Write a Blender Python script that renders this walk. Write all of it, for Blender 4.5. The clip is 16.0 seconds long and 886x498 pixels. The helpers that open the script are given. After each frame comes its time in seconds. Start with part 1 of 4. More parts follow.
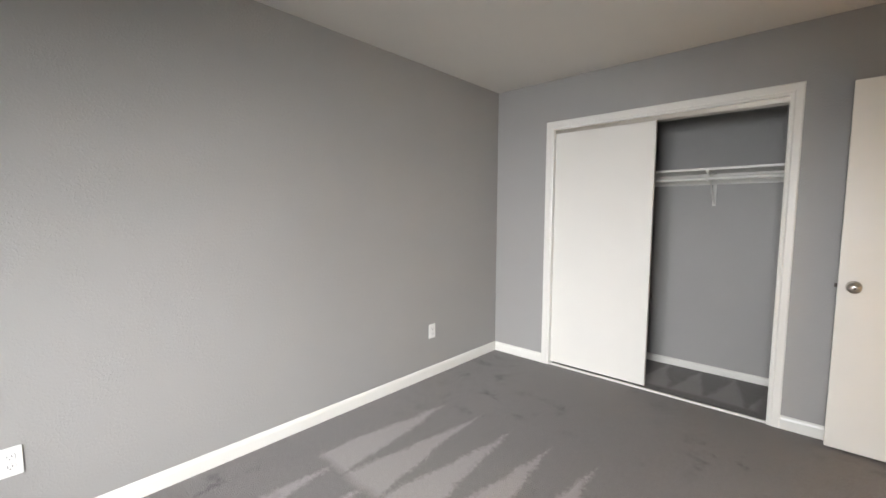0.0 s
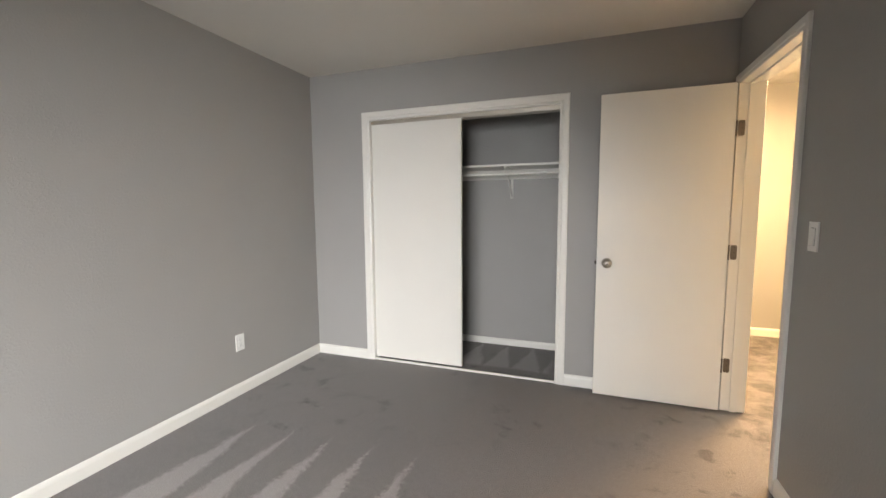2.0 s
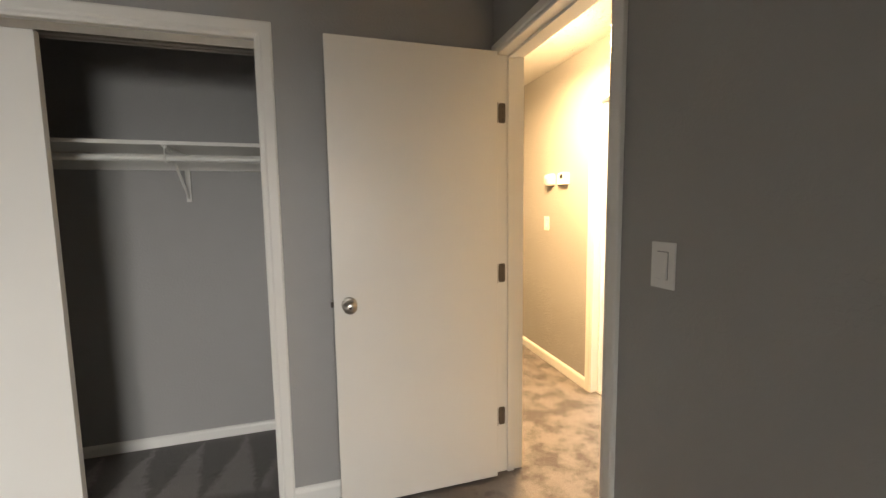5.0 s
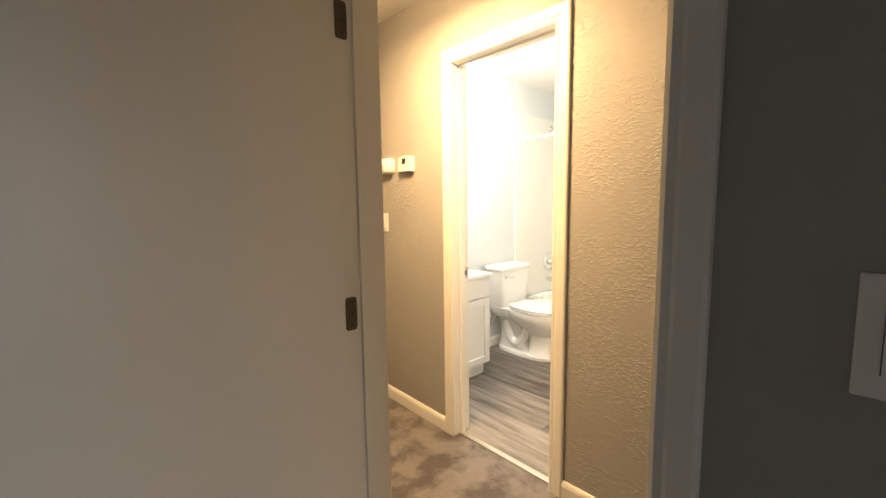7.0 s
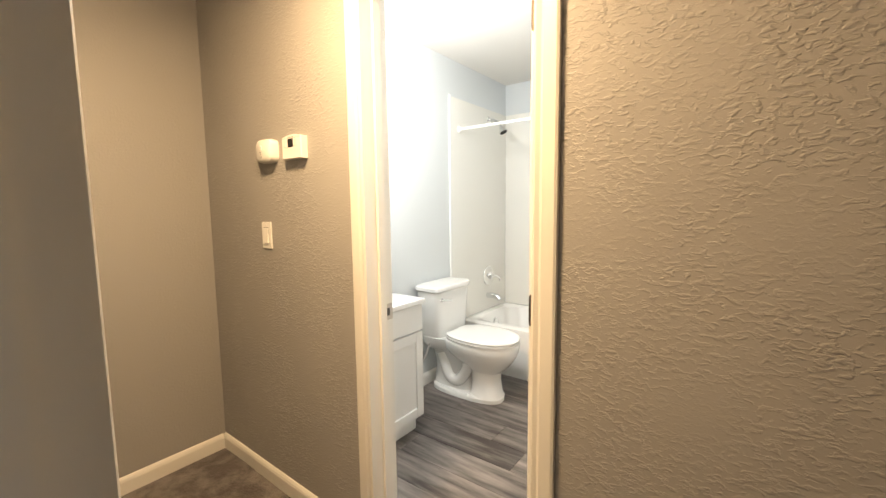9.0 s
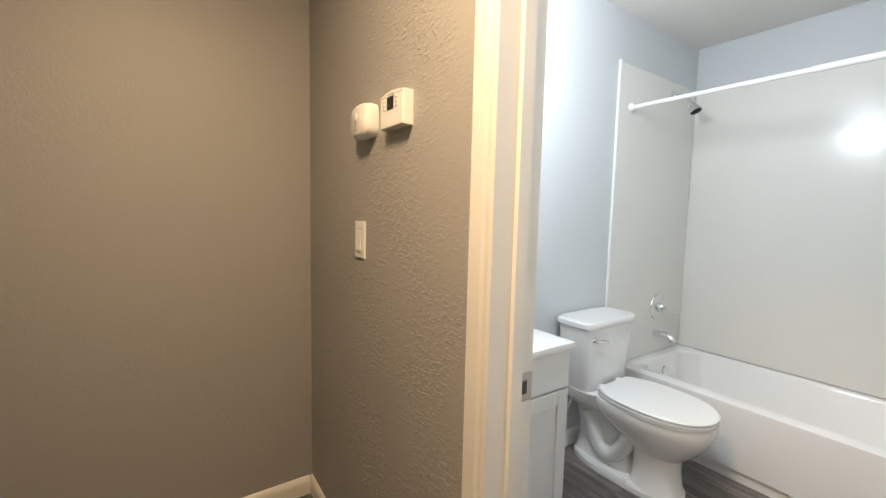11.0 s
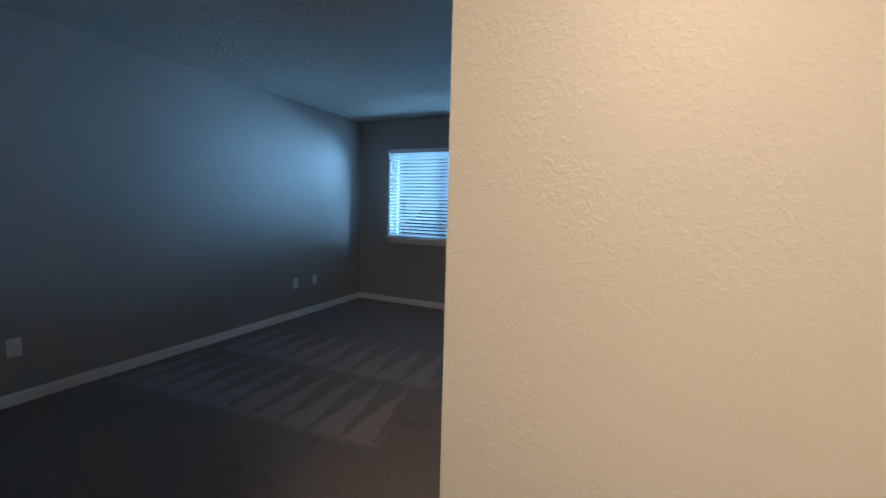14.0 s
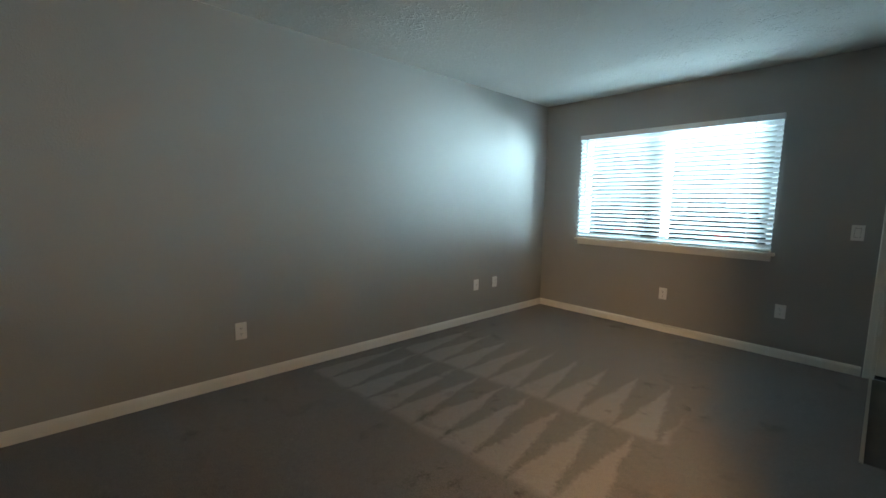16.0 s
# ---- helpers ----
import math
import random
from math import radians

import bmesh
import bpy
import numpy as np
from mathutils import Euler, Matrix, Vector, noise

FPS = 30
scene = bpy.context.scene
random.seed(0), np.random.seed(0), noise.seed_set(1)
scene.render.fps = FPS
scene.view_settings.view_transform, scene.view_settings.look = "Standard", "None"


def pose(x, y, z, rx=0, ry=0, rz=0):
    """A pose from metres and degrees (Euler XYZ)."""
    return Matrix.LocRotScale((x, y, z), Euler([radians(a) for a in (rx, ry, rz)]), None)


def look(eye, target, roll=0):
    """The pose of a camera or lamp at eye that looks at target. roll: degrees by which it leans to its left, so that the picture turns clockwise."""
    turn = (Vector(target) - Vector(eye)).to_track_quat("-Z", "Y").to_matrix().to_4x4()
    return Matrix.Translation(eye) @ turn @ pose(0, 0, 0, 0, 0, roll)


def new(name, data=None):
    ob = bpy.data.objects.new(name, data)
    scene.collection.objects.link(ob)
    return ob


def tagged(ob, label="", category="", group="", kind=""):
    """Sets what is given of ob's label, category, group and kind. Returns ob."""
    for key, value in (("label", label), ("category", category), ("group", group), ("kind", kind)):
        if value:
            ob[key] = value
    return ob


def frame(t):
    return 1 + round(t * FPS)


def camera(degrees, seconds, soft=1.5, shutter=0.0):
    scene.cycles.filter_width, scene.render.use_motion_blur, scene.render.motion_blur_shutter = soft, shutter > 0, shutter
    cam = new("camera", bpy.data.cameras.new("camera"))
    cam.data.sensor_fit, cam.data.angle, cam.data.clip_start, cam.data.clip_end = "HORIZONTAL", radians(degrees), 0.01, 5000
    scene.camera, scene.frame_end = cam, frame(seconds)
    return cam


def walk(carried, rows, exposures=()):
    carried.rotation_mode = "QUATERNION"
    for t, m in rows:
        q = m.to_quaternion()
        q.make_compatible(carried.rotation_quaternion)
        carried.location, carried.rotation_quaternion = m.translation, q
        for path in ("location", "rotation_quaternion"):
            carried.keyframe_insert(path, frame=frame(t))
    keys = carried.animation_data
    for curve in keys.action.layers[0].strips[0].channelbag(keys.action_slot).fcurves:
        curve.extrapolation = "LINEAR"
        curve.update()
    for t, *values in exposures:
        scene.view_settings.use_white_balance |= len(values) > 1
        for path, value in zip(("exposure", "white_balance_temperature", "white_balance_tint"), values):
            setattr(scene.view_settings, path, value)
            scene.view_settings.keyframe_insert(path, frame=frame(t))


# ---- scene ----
cam = camera(94.8, 16.0)

PATH = [
    (0, (0.617, 0.024, 1.31), (-0.728, 1.494, 1.136), 0.2),
    (0.5, (0.644, 0.045, 1.303), (-0.57, 1.625, 1.13), 0.0),
    (1, (0.667, 0.068, 1.296), (-0.394, 1.753, 1.116), -0.1),
    (1.5, (0.685, 0.105, 1.318), (-0.201, 1.887, 1.114), -0.3),
    (2, (0.678, 0.206, 1.295), (0, 2.077, 1.095), -0.4),
    (2.5, (0.678, 0.353, 1.303), (0.218, 2.288, 1.096), -0.5),
    (3, (0.65, 0.533, 1.304), (0.413, 2.509, 1.1), -0.7),
    (3.5, (0.592, 0.716, 1.321), (0.571, 2.705, 1.114), -0.9),
    (4, (0.596, 0.923, 1.313), (0.783, 2.904, 1.114), -0.8),
    (4.5, (0.645, 1.147, 1.326), (1.02, 3.101, 1.126), -0.8),
    (5, (0.686, 1.37, 1.321), (1.253, 3.278, 1.125), -0.8),
    (5.2, (0.688, 1.465, 1.324), (1.336, 3.346, 1.12), -0.7),
    (7.3, (1.015, 2.265, 1.297), (2.45, 3.64, 1.08), -0.8),
    (7.5, (1.05, 2.3, 1.297), (2.529, 3.629, 1.077), -0.8),
    (8, (1.198, 2.413, 1.33), (2.764, 3.633, 1.107), -0.6),
    (8.2, (1.262, 2.476, 1.325), (2.868, 3.65, 1.112), -0.6),
    (10.3, (1.853, 2.98, 1.281), (3.283, 4.368, 1.111), 0.1),
    (10.5, (1.884, 3.017, 1.28), (3.253, 4.464, 1.109), 0.5),
    (11, (1.965, 3.176, 1.281), (3.102, 4.812, 1.102), 1.3),
    (11.5, (2.018, 3.329, 1.288), (2.849, 5.138, 1.097), 2.0),
    (12, (2.096, 3.477, 1.307), (2.555, 5.411, 1.09), 2.7),
    (12.5, (2.059, 3.619, 1.324), (2.189, 5.601, 1.093), 1.3),
    (13, (1.96, 3.799, 1.352), (1.764, 5.778, 1.133), 1.4),
    (13.5, (1.9, 3.952, 1.334), (1.37, 5.869, 1.118), 1.4),
    (14, (1.801, 4.209, 1.327), (0.951, 6.007, 1.116), 1.5),
    (14.5, (1.731, 4.3, 1.317), (0.624, 5.951, 1.102), 1.8),
    (15, (1.604, 4.382, 1.3), (0.293, 5.875, 1.078), 1.7),
    (15.5, (1.475, 4.432, 1.281), (0.034, 5.8, 1.048), 1.3),
    (16, (1.242, 4.478, 1.268), (-0.221, 5.822, 1.04), 1.0),
]

EXPOSURES = [
    (0.0, -0.15, 6600, 10),
    (2.0, -0.3, 6800, 10),
    (4.0, -0.7, 7300, 10),
    (5.2, -0.65, 7100, 10),
    (7.3, -1.85, 7000, 10),
    (8.2, -1.9, 6600, 10),
    (10.3, -2.6, 5600, 10),
    (11.5, -2.7, 5400, 10),
    (13.0, -1.8, 5100, 10),
    (14.5, -1.65, 5200, 10),
    (15.0, -1.6, 5500, 10),
    (15.5, -0.9, 6400, 10),
    (16.0, -0.2, 7600, 10),
]
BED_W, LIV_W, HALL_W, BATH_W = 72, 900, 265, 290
HALL_TINT = (1.0, 0.64, 0.31)
SLAT_TILT = -36
# rows of vacuum strokes: corner, turn, wedge width, stroke length, row length
BED_STROKES = [(-1.318, 1.12, 0, 0.26, 0.89, 1.3), (-1.25, 0.19, 3, 0.26, 0.95, 1.5), (-0.62, 3.37, 0, 0.24, 0.55, 1.0)]
LIV_STROKES = [(-1.5, 5.72, 5, 0.21, 0.78, 2.1), (-1.45, 6.5, 5, 0.22, 0.8, 2.0)]

walk(cam, [(t, look(eye, target, roll)) for t, eye, target, roll in PATH], EXPOSURES)

S = -2.13                             # bedroom's window wall

# ---- world and light ----
world = bpy.data.worlds.new("world")
scene.world = world
world.use_nodes = True
wn = world.node_tree
sky = wn.nodes.new("ShaderNodeTexSky")
sky.sky_type = "NISHITA"
sky.sun_disc = False
sky.sun_elevation, sky.sun_rotation = radians(38), radians(200)
wn.links.new(sky.outputs[0], wn.nodes["Background"].inputs[0])
wn.nodes["Background"].inputs[1].default_value = 0.06


def lamp(name, kind, m, power, colour, **kw):
    data = bpy.data.lights.new(name, kind)
    data.energy, data.color = power, colour
    for key, value in kw.items():
        if key == "size":
            data.shape, data.size, data.size_y = "RECTANGLE", value[0], value[1]
        elif key == "radius":
            data.shadow_soft_size = value
        elif key == "spread":
            data.spread = value
        elif key == "angle":
            data.angle = value
    ob = new(name, data)
    ob.matrix_world = m
    return ob


lamp("sun", "SUN", look((0, 20, 12), (2, 0, 0)), 0.5, (1.0, 0.96, 0.9), angle=radians(15))
# sky light in the opening of the bedroom window
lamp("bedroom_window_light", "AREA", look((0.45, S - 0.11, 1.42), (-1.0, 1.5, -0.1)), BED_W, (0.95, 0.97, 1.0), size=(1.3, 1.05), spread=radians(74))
# added lamp outdoors, unseen, throwing sky light in slantwise at the living room window
lamp("living_outdoor_fill", "AREA", look((1.2, 10.6, 1.85), (-0.4, 8.76, 1.4)), LIV_W, (0.45, 0.77, 1.0), size=(1.5, 1.4), spread=radians(120))
# the hall's ceiling bulb, the bath's vanity bulb
lamp("hall_bulb", "POINT", pose(1.92, 3.6, 2.2), HALL_W * 0.22, HALL_TINT, radius=0.09)
lamp("hall_diffuser", "AREA", pose(1.92, 3.6, 2.27), HALL_W * 0.78, HALL_TINT, size=(0.26, 0.26))
lamp("bath_bulb", "POINT", pose(2.98, 4.05, 2.05), BATH_W, (1.0, 0.95, 0.86), radius=0.12)


# ---- materials ----
def mat(name, base, rough=0.6, metal=0.0, spec=0.5, bump=0.0, bump_scale=200.0, bump_dist=0.002, vary=0.06, vary_scale=3.0, coat=0.0):
    m = bpy.data.materials.new(name)
    m.use_nodes = True
    nt = m.node_tree
    b = nt.nodes["Principled BSDF"]
    b.inputs["Roughness"].default_value = rough
    b.inputs["Metallic"].default_value = metal
    b.inputs["Specular IOR Level"].default_value = spec
    b.inputs["Coat Weight"].default_value = coat
    tc = nt.nodes.new("ShaderNodeTexCoord")
    n1 = nt.nodes.new("ShaderNodeTexNoise")
    n1.inputs["Scale"].default_value, n1.inputs["Detail"].default_value = vary_scale, 6
    nt.links.new(tc.outputs["Object"], n1.inputs["Vector"])
    ramp = nt.nodes.new("ShaderNodeMix")
    ramp.data_type = "RGBA"
    ramp.inputs[6].default_value = (*[c * (1 - vary) for c in base], 1)
    ramp.inputs[7].default_value = (*[min(1, c * (1 + vary)) for c in base], 1)
    nt.links.new(n1.outputs["Fac"], ramp.inputs[0])
    nt.links.new(ramp.outputs[2], b.inputs["Base Color"])
    if bump:
        n2 = nt.nodes.new("ShaderNodeTexNoise")
        n2.inputs["Scale"].default_value, n2.inputs["Detail"].default_value = bump_scale, 3
        nt.links.new(tc.outputs["Object"], n2.inputs["Vector"])
        bp = nt.nodes.new("ShaderNodeBump")
        bp.inputs["Strength"].default_value, bp.inputs["Distance"].default_value = bump, bump_dist
        nt.links.new(n2.outputs["Fac"], bp.inputs["Height"])
        nt.links.new(bp.outputs[0], b.inputs["Normal"])
    return m


def node(nt, kind, op=None, *values):
    n = nt.nodes.new(kind)
    if op:
        n.operation = op
    for i, v in enumerate(values):
        if v is None:
            continue
        if isinstance(v, (int, float)):
            n.inputs[i].default_value = v
        else:
            nt.links.new(v, n.inputs[i])
    return n.outputs[0]


def knockdown(name, base, depth, scale=34.0, low=0.52, rough=0.55, fine=0.25, stretch=1.0):
    """Painted drywall with trowelled splatter texture."""
    m = mat(name, base, rough, vary=0.04, vary_scale=1.5)
    nt = m.node_tree
    b = nt.nodes["Principled BSDF"]
    tc = [n for n in nt.nodes if n.type == "TEX_COORD"][0]
    a = nt.nodes.new("ShaderNodeTexNoise")
    a.inputs["Scale"].default_value, a.inputs["Detail"].default_value, a.inputs["Distortion"].default_value = scale, 4, 0.5
    grain = nt.nodes.new("ShaderNodeMapping")
    grain.inputs["Scale"].default_value = (stretch, stretch, 1)
    nt.links.new(tc.outputs["Object"], grain.inputs[0])
    nt.links.new(grain.outputs[0], a.inputs["Vector"])
    r = nt.nodes.new("ShaderNodeValToRGB")
    r.color_ramp.elements[0].position, r.color_ramp.elements[1].position = low, low + 0.15
    nt.links.new(a.outputs["Fac"], r.inputs[0])
    big = nt.nodes.new("ShaderNodeTexNoise")
    big.inputs["Scale"].default_value = 5.0
    nt.links.new(tc.outputs["Object"], big.inputs["Vector"])
    amount = node(nt, "ShaderNodeMath", "MULTIPLY", r.outputs[0], node(nt, "ShaderNodeMapRange", None, big.outputs["Fac"], 0.35, 0.65, 0.15, 1.0))
    f = nt.nodes.new("ShaderNodeTexNoise")
    f.inputs["Scale"].default_value, f.inputs["Detail"].default_value = 140.0, 3
    nt.links.new(tc.outputs["Object"], f.inputs["Vector"])
    height = node(nt, "ShaderNodeMath", "ADD", amount, node(nt, "ShaderNodeMath", "MULTIPLY", f.outputs["Fac"], fine))
    bp = nt.nodes.new("ShaderNodeBump")
    bp.inputs["Strength"].default_value, bp.inputs["Distance"].default_value = 0.8, depth
    nt.links.new(height, bp.inputs["Height"])
    nt.links.new(bp.outputs[0], b.inputs["Normal"])
    return m


def carpet(name, dark, light, strokes, path_x=0.9, contrast=0.5, mottle=(0.34, 0.44, -0.30)):
    """Short-pile carpet: tuft grain, footworn mottling, and rows of wedge-shaped vacuum strokes.
    strokes: rows of (x0, y0, turn, wedge width, stroke length, row length); past path_x it is trodden."""
    m = bpy.data.materials.new(name)
    m.use_nodes = True
    nt = m.node_tree
    b = nt.nodes["Principled BSDF"]
    b.inputs["Roughness"].default_value = 0.95
    b.inputs["Specular IOR Level"].default_value = 0.15
    b.inputs["Sheen Weight"].default_value = 0.25
    tc = nt.nodes.new("ShaderNodeTexCoord")
    wob = nt.nodes.new("ShaderNodeTexNoise")
    wob.inputs["Scale"].default_value, wob.inputs["Detail"].default_value = 5.0, 5
    nt.links.new(tc.outputs["Object"], wob.inputs["Vector"])
    off = nt.nodes.new("ShaderNodeVectorMath")
    off.operation = "MULTIPLY_ADD"
    off.inputs[1].default_value, off.inputs[2].default_value = (0.07, 0.07, 0), (-0.035, -0.035, 0)
    nt.links.new(wob.outputs["Color"], off.inputs[0])
    pos = nt.nodes.new("ShaderNodeVectorMath")
    nt.links.new(tc.outputs["Object"], pos.inputs[0])
    nt.links.new(off.outputs[0], pos.inputs[1])
    frayed = nt.nodes.new("ShaderNodeTexNoise")
    frayed.inputs["Scale"].default_value, frayed.inputs["Detail"].default_value, frayed.inputs["Roughness"].default_value = 42.0, 5, 0.75
    nt.links.new(tc.outputs["Object"], frayed.inputs["Vector"])
    fray = node(nt, "ShaderNodeMapRange", None, frayed.outputs["Fac"], 0.25, 0.75, -0.09, 0.09)
    total = None
    for x0, y0, turn, w, length, run in strokes:
        mp = nt.nodes.new("ShaderNodeMapping")
        mp.vector_type = "TEXTURE"
        mp.inputs["Location"].default_value = (x0, y0, 0)
        mp.inputs["Rotation"].default_value = (0, 0, radians(turn))
        nt.links.new(pos.outputs[0], mp.inputs[0])
        sx = nt.nodes.new("ShaderNodeSeparateXYZ")
        nt.links.new(mp.outputs[0], sx.inputs[0])
        u, v = sx.outputs[0], sx.outputs[1]
        saw = node(nt, "ShaderNodeMath", "ABSOLUTE", node(nt, "ShaderNodeMath", "SUBTRACT", node(nt, "ShaderNodeMath", "FRACT", node(nt, "ShaderNodeMath", "DIVIDE", u, w)), 0.5))
        edge = node(nt, "ShaderNodeMath", "MULTIPLY", node(nt, "ShaderNodeMath", "SUBTRACT", 1.0, node(nt, "ShaderNodeMath", "DIVIDE", v, length)), 0.5)
        inside = node(nt, "ShaderNodeMapRange", None, node(nt, "ShaderNodeMath", "ADD", node(nt, "ShaderNodeMath", "SUBTRACT", edge, saw), fray), -0.05, 0.07, 0.0, 1.0)
        for val, lo, hi in ((v, -0.02, 0.04), (u, -0.02, 0.02)):
            inside = node(nt, "ShaderNodeMath", "MULTIPLY", inside, node(nt, "ShaderNodeMapRange", None, val, lo, hi, 0.0, 1.0))
        inside = node(nt, "ShaderNodeMath", "MULTIPLY", inside, node(nt, "ShaderNodeMapRange", None, u, run, run + 0.05, 1.0, 0.0))
        total = inside if total is None else node(nt, "ShaderNodeMath", "MAXIMUM", total, inside)
    mott = nt.nodes.new("ShaderNodeTexNoise")
    mott.inputs["Scale"].default_value, mott.inputs["Detail"].default_value, mott.inputs["Roughness"].default_value = 6.5, 7, 0.62
    nt.links.new(tc.outputs["Object"], mott.inputs["Vector"])
    along = nt.nodes.new("ShaderNodeSeparateXYZ")
    nt.links.new(tc.outputs["Object"], along.inputs[0])
    worn = nt.nodes.new("ShaderNodeTexNoise")
    worn.inputs["Scale"].default_value, worn.inputs["Detail"].default_value = 1.1, 2
    nt.links.new(tc.outputs["Object"], worn.inputs["Vector"])
    mo = node(nt, "ShaderNodeMath", "MULTIPLY", node(nt, "ShaderNodeMapRange", None, mott.outputs["Fac"], *mottle, 0.0), node(nt, "ShaderNodeMath", "MAXIMUM", node(nt, "ShaderNodeMapRange", None, worn.outputs["Fac"], 0.45, 0.62, 0.0, 1.0), node(nt, "ShaderNodeMapRange", None, along.outputs[0], path_x - 0.4, path_x + 0.4, 0.0, 1.0)))
    tuft = nt.nodes.new("ShaderNodeTexNoise")
    tuft.inputs["Scale"].default_value, tuft.inputs["Detail"].default_value = 170.0, 2
    nt.links.new(tc.outputs["Object"], tuft.inputs["Vector"])
    tu = node(nt, "ShaderNodeMapRange", None, tuft.outputs["Fac"], 0.3, 0.7, -0.14, 0.14)
    fac = node(nt, "ShaderNodeMath", "ADD", node(nt, "ShaderNodeMath", "ADD", node(nt, "ShaderNodeMath", "MULTIPLY_ADD", fray, 0.9, mo), tu), node(nt, "ShaderNodeMath", "MULTIPLY_ADD", total, contrast, 0.30) if total is not None else 0.42)
    mix = nt.nodes.new("ShaderNodeMix")
    mix.data_type = "RGBA"
    mix.inputs[6].default_value, mix.inputs[7].default_value = (*dark, 1), (*light, 1)
    nt.links.new(fac, mix.inputs[0])
    nt.links.new(mix.outputs[2], b.inputs["Base Color"])
    bp = nt.nodes.new("ShaderNodeBump")
    bp.inputs["Strength"].default_value, bp.inputs["Distance"].default_value = 0.7, 0.006
    nt.links.new(tuft.outputs["Fac"], bp.inputs["Height"])
    nt.links.new(bp.outputs[0], b.inputs["Normal"])
    return m


def planks(name, dark, light):
    m = mat(name, dark, 0.42, vary=0.0)
    nt = m.node_tree
    b = nt.nodes["Principled BSDF"]
    tc = [n for n in nt.nodes if n.type == "TEX_COORD"][0]
    info = nt.nodes.new("ShaderNodeObjectInfo")
    mp = nt.nodes.new("ShaderNodeMapping")
    mp.inputs["Scale"].default_value = (9, 0.9, 1)
    nt.links.new(tc.outputs["Object"], mp.inputs[0])
    add = nt.nodes.new("ShaderNodeVectorMath")
    nt.links.new(mp.outputs[0], add.inputs[0])
    nt.links.new(node(nt, "ShaderNodeMath", "MULTIPLY", info.outputs["Random"], 40.0), add.inputs[1])
    n = nt.nodes.new("ShaderNodeTexNoise")
    n.inputs["Scale"].default_value, n.inputs["Detail"].default_value, n.inputs["Roughness"].default_value = 2.2, 8, 0.65
    nt.links.new(add.outputs[0], n.inputs["Vector"])
    f = node(nt, "ShaderNodeMapRange", None, n.outputs["Fac"], 0.3, 0.7, 0.0, 1.0)
    f = node(nt, "ShaderNodeMath", "ADD", f, node(nt, "ShaderNodeMapRange", None, info.outputs["Random"], 0, 1, -0.3, 0.2))
    mix = nt.nodes.new("ShaderNodeMix")
    mix.data_type = "RGBA"
    mix.inputs[6].default_value, mix.inputs[7].default_value = (*dark, 1), (*light, 1)
    nt.links.new(f, mix.inputs[0])
    nt.links.new(mix.outputs[2], b.inputs["Base Color"])
    bp = nt.nodes.new("ShaderNodeBump")
    bp.inputs["Strength"].default_value, bp.inputs["Distance"].default_value = 0.25, 0.001
    nt.links.new(n.outputs["Fac"], bp.inputs["Height"])
    nt.links.new(bp.outputs[0], b.inputs["Normal"])
    return m


GREY = (0.345, 0.34, 0.33)
wall_paint = knockdown("grey_wall_paint", GREY, 0.0006, scale=85, low=0.48, rough=0.5, fine=0.4)
hall_paint = knockdown("grey_hall_paint", GREY, 0.0020, scale=110, low=0.49, rough=0.5, stretch=0.5)
bath_paint = mat("pale_grey_paint", (0.62, 0.65, 0.66), 0.4, bump=0.2, bump_scale=60, bump_dist=0.001, vary=0.03)
ceiling_paint = mat("ceiling_paint", (0.74, 0.72, 0.68), 0.7, bump=0.25, bump_scale=55, bump_dist=0.002, vary=0.03)
living_ceiling_paint = knockdown("textured_ceiling", (0.66, 0.65, 0.63), 0.009, scale=40, rough=0.42)
trim_white = mat("white_trim_paint", (0.80, 0.79, 0.75), 0.35, bump=0.08, bump_scale=40, bump_dist=0.001, vary=0.03)
door_white = mat("white_door_paint", (0.80, 0.785, 0.74), 0.4, bump=0.06, bump_scale=90, bump_dist=0.0006, vary=0.03)
plastic_white = mat("white_plastic", (0.82, 0.82, 0.8), 0.35, vary=0.02)
# near-black for flat pads that paint the shade of slots, latch holes, gaps
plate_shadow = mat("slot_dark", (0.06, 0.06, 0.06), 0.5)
nickel = mat("satin_nickel", (0.55, 0.51, 0.46), 0.28, 1.0, vary=0.1, vary_scale=20)
brass_dark = mat("dark_bronze_metal", (0.07, 0.058, 0.05), 0.5, 0.6, vary=0.1, vary_scale=30)
# hinge nickel, the dim room's reflection put into a darker base colour
hinge_metal = mat("darkened_hinge_nickel", (0.13, 0.115, 0.10), 0.42, 1.0, vary=0.12, vary_scale=25)
chrome = mat("chrome", (0.78, 0.79, 0.8), 0.1, 1.0, vary=0.02)
porcelain = mat("porcelain", (0.86, 0.86, 0.84), 0.12, vary=0.01, coat=0.3)
acrylic = mat("white_acrylic", (0.80, 0.79, 0.74), 0.2, vary=0.02)
cabinet_white = mat("white_cabinet_paint", (0.82, 0.82, 0.8), 0.35, vary=0.02)
lcd = mat("dark_screen", (0.012, 0.014, 0.016), 0.15)
grey_print = mat("grey_print", (0.35, 0.35, 0.35), 0.5)
red_lens = mat("red_lens", (0.5, 0.05, 0.04), 0.3)
hose_grey = mat("braided_hose", (0.5, 0.5, 0.5), 0.35, 0.8, bump=0.3, bump_scale=400)
frame_white = mat("white_vinyl_frame", (0.78, 0.8, 0.82), 0.4, vary=0.02)
vinyl_plank = planks("grey_vinyl_plank", (0.042, 0.036, 0.033), (0.29, 0.262, 0.24))
entry_plank = planks("brown_vinyl_plank", (0.03, 0.024, 0.02), (0.09, 0.07, 0.06))
subfloor = mat("floor_joint", (0.03, 0.028, 0.026), 0.8)
threshold_metal = mat("brushed_strip", (0.6, 0.56, 0.5), 0.35, 0.9, vary=0.08, vary_scale=30)
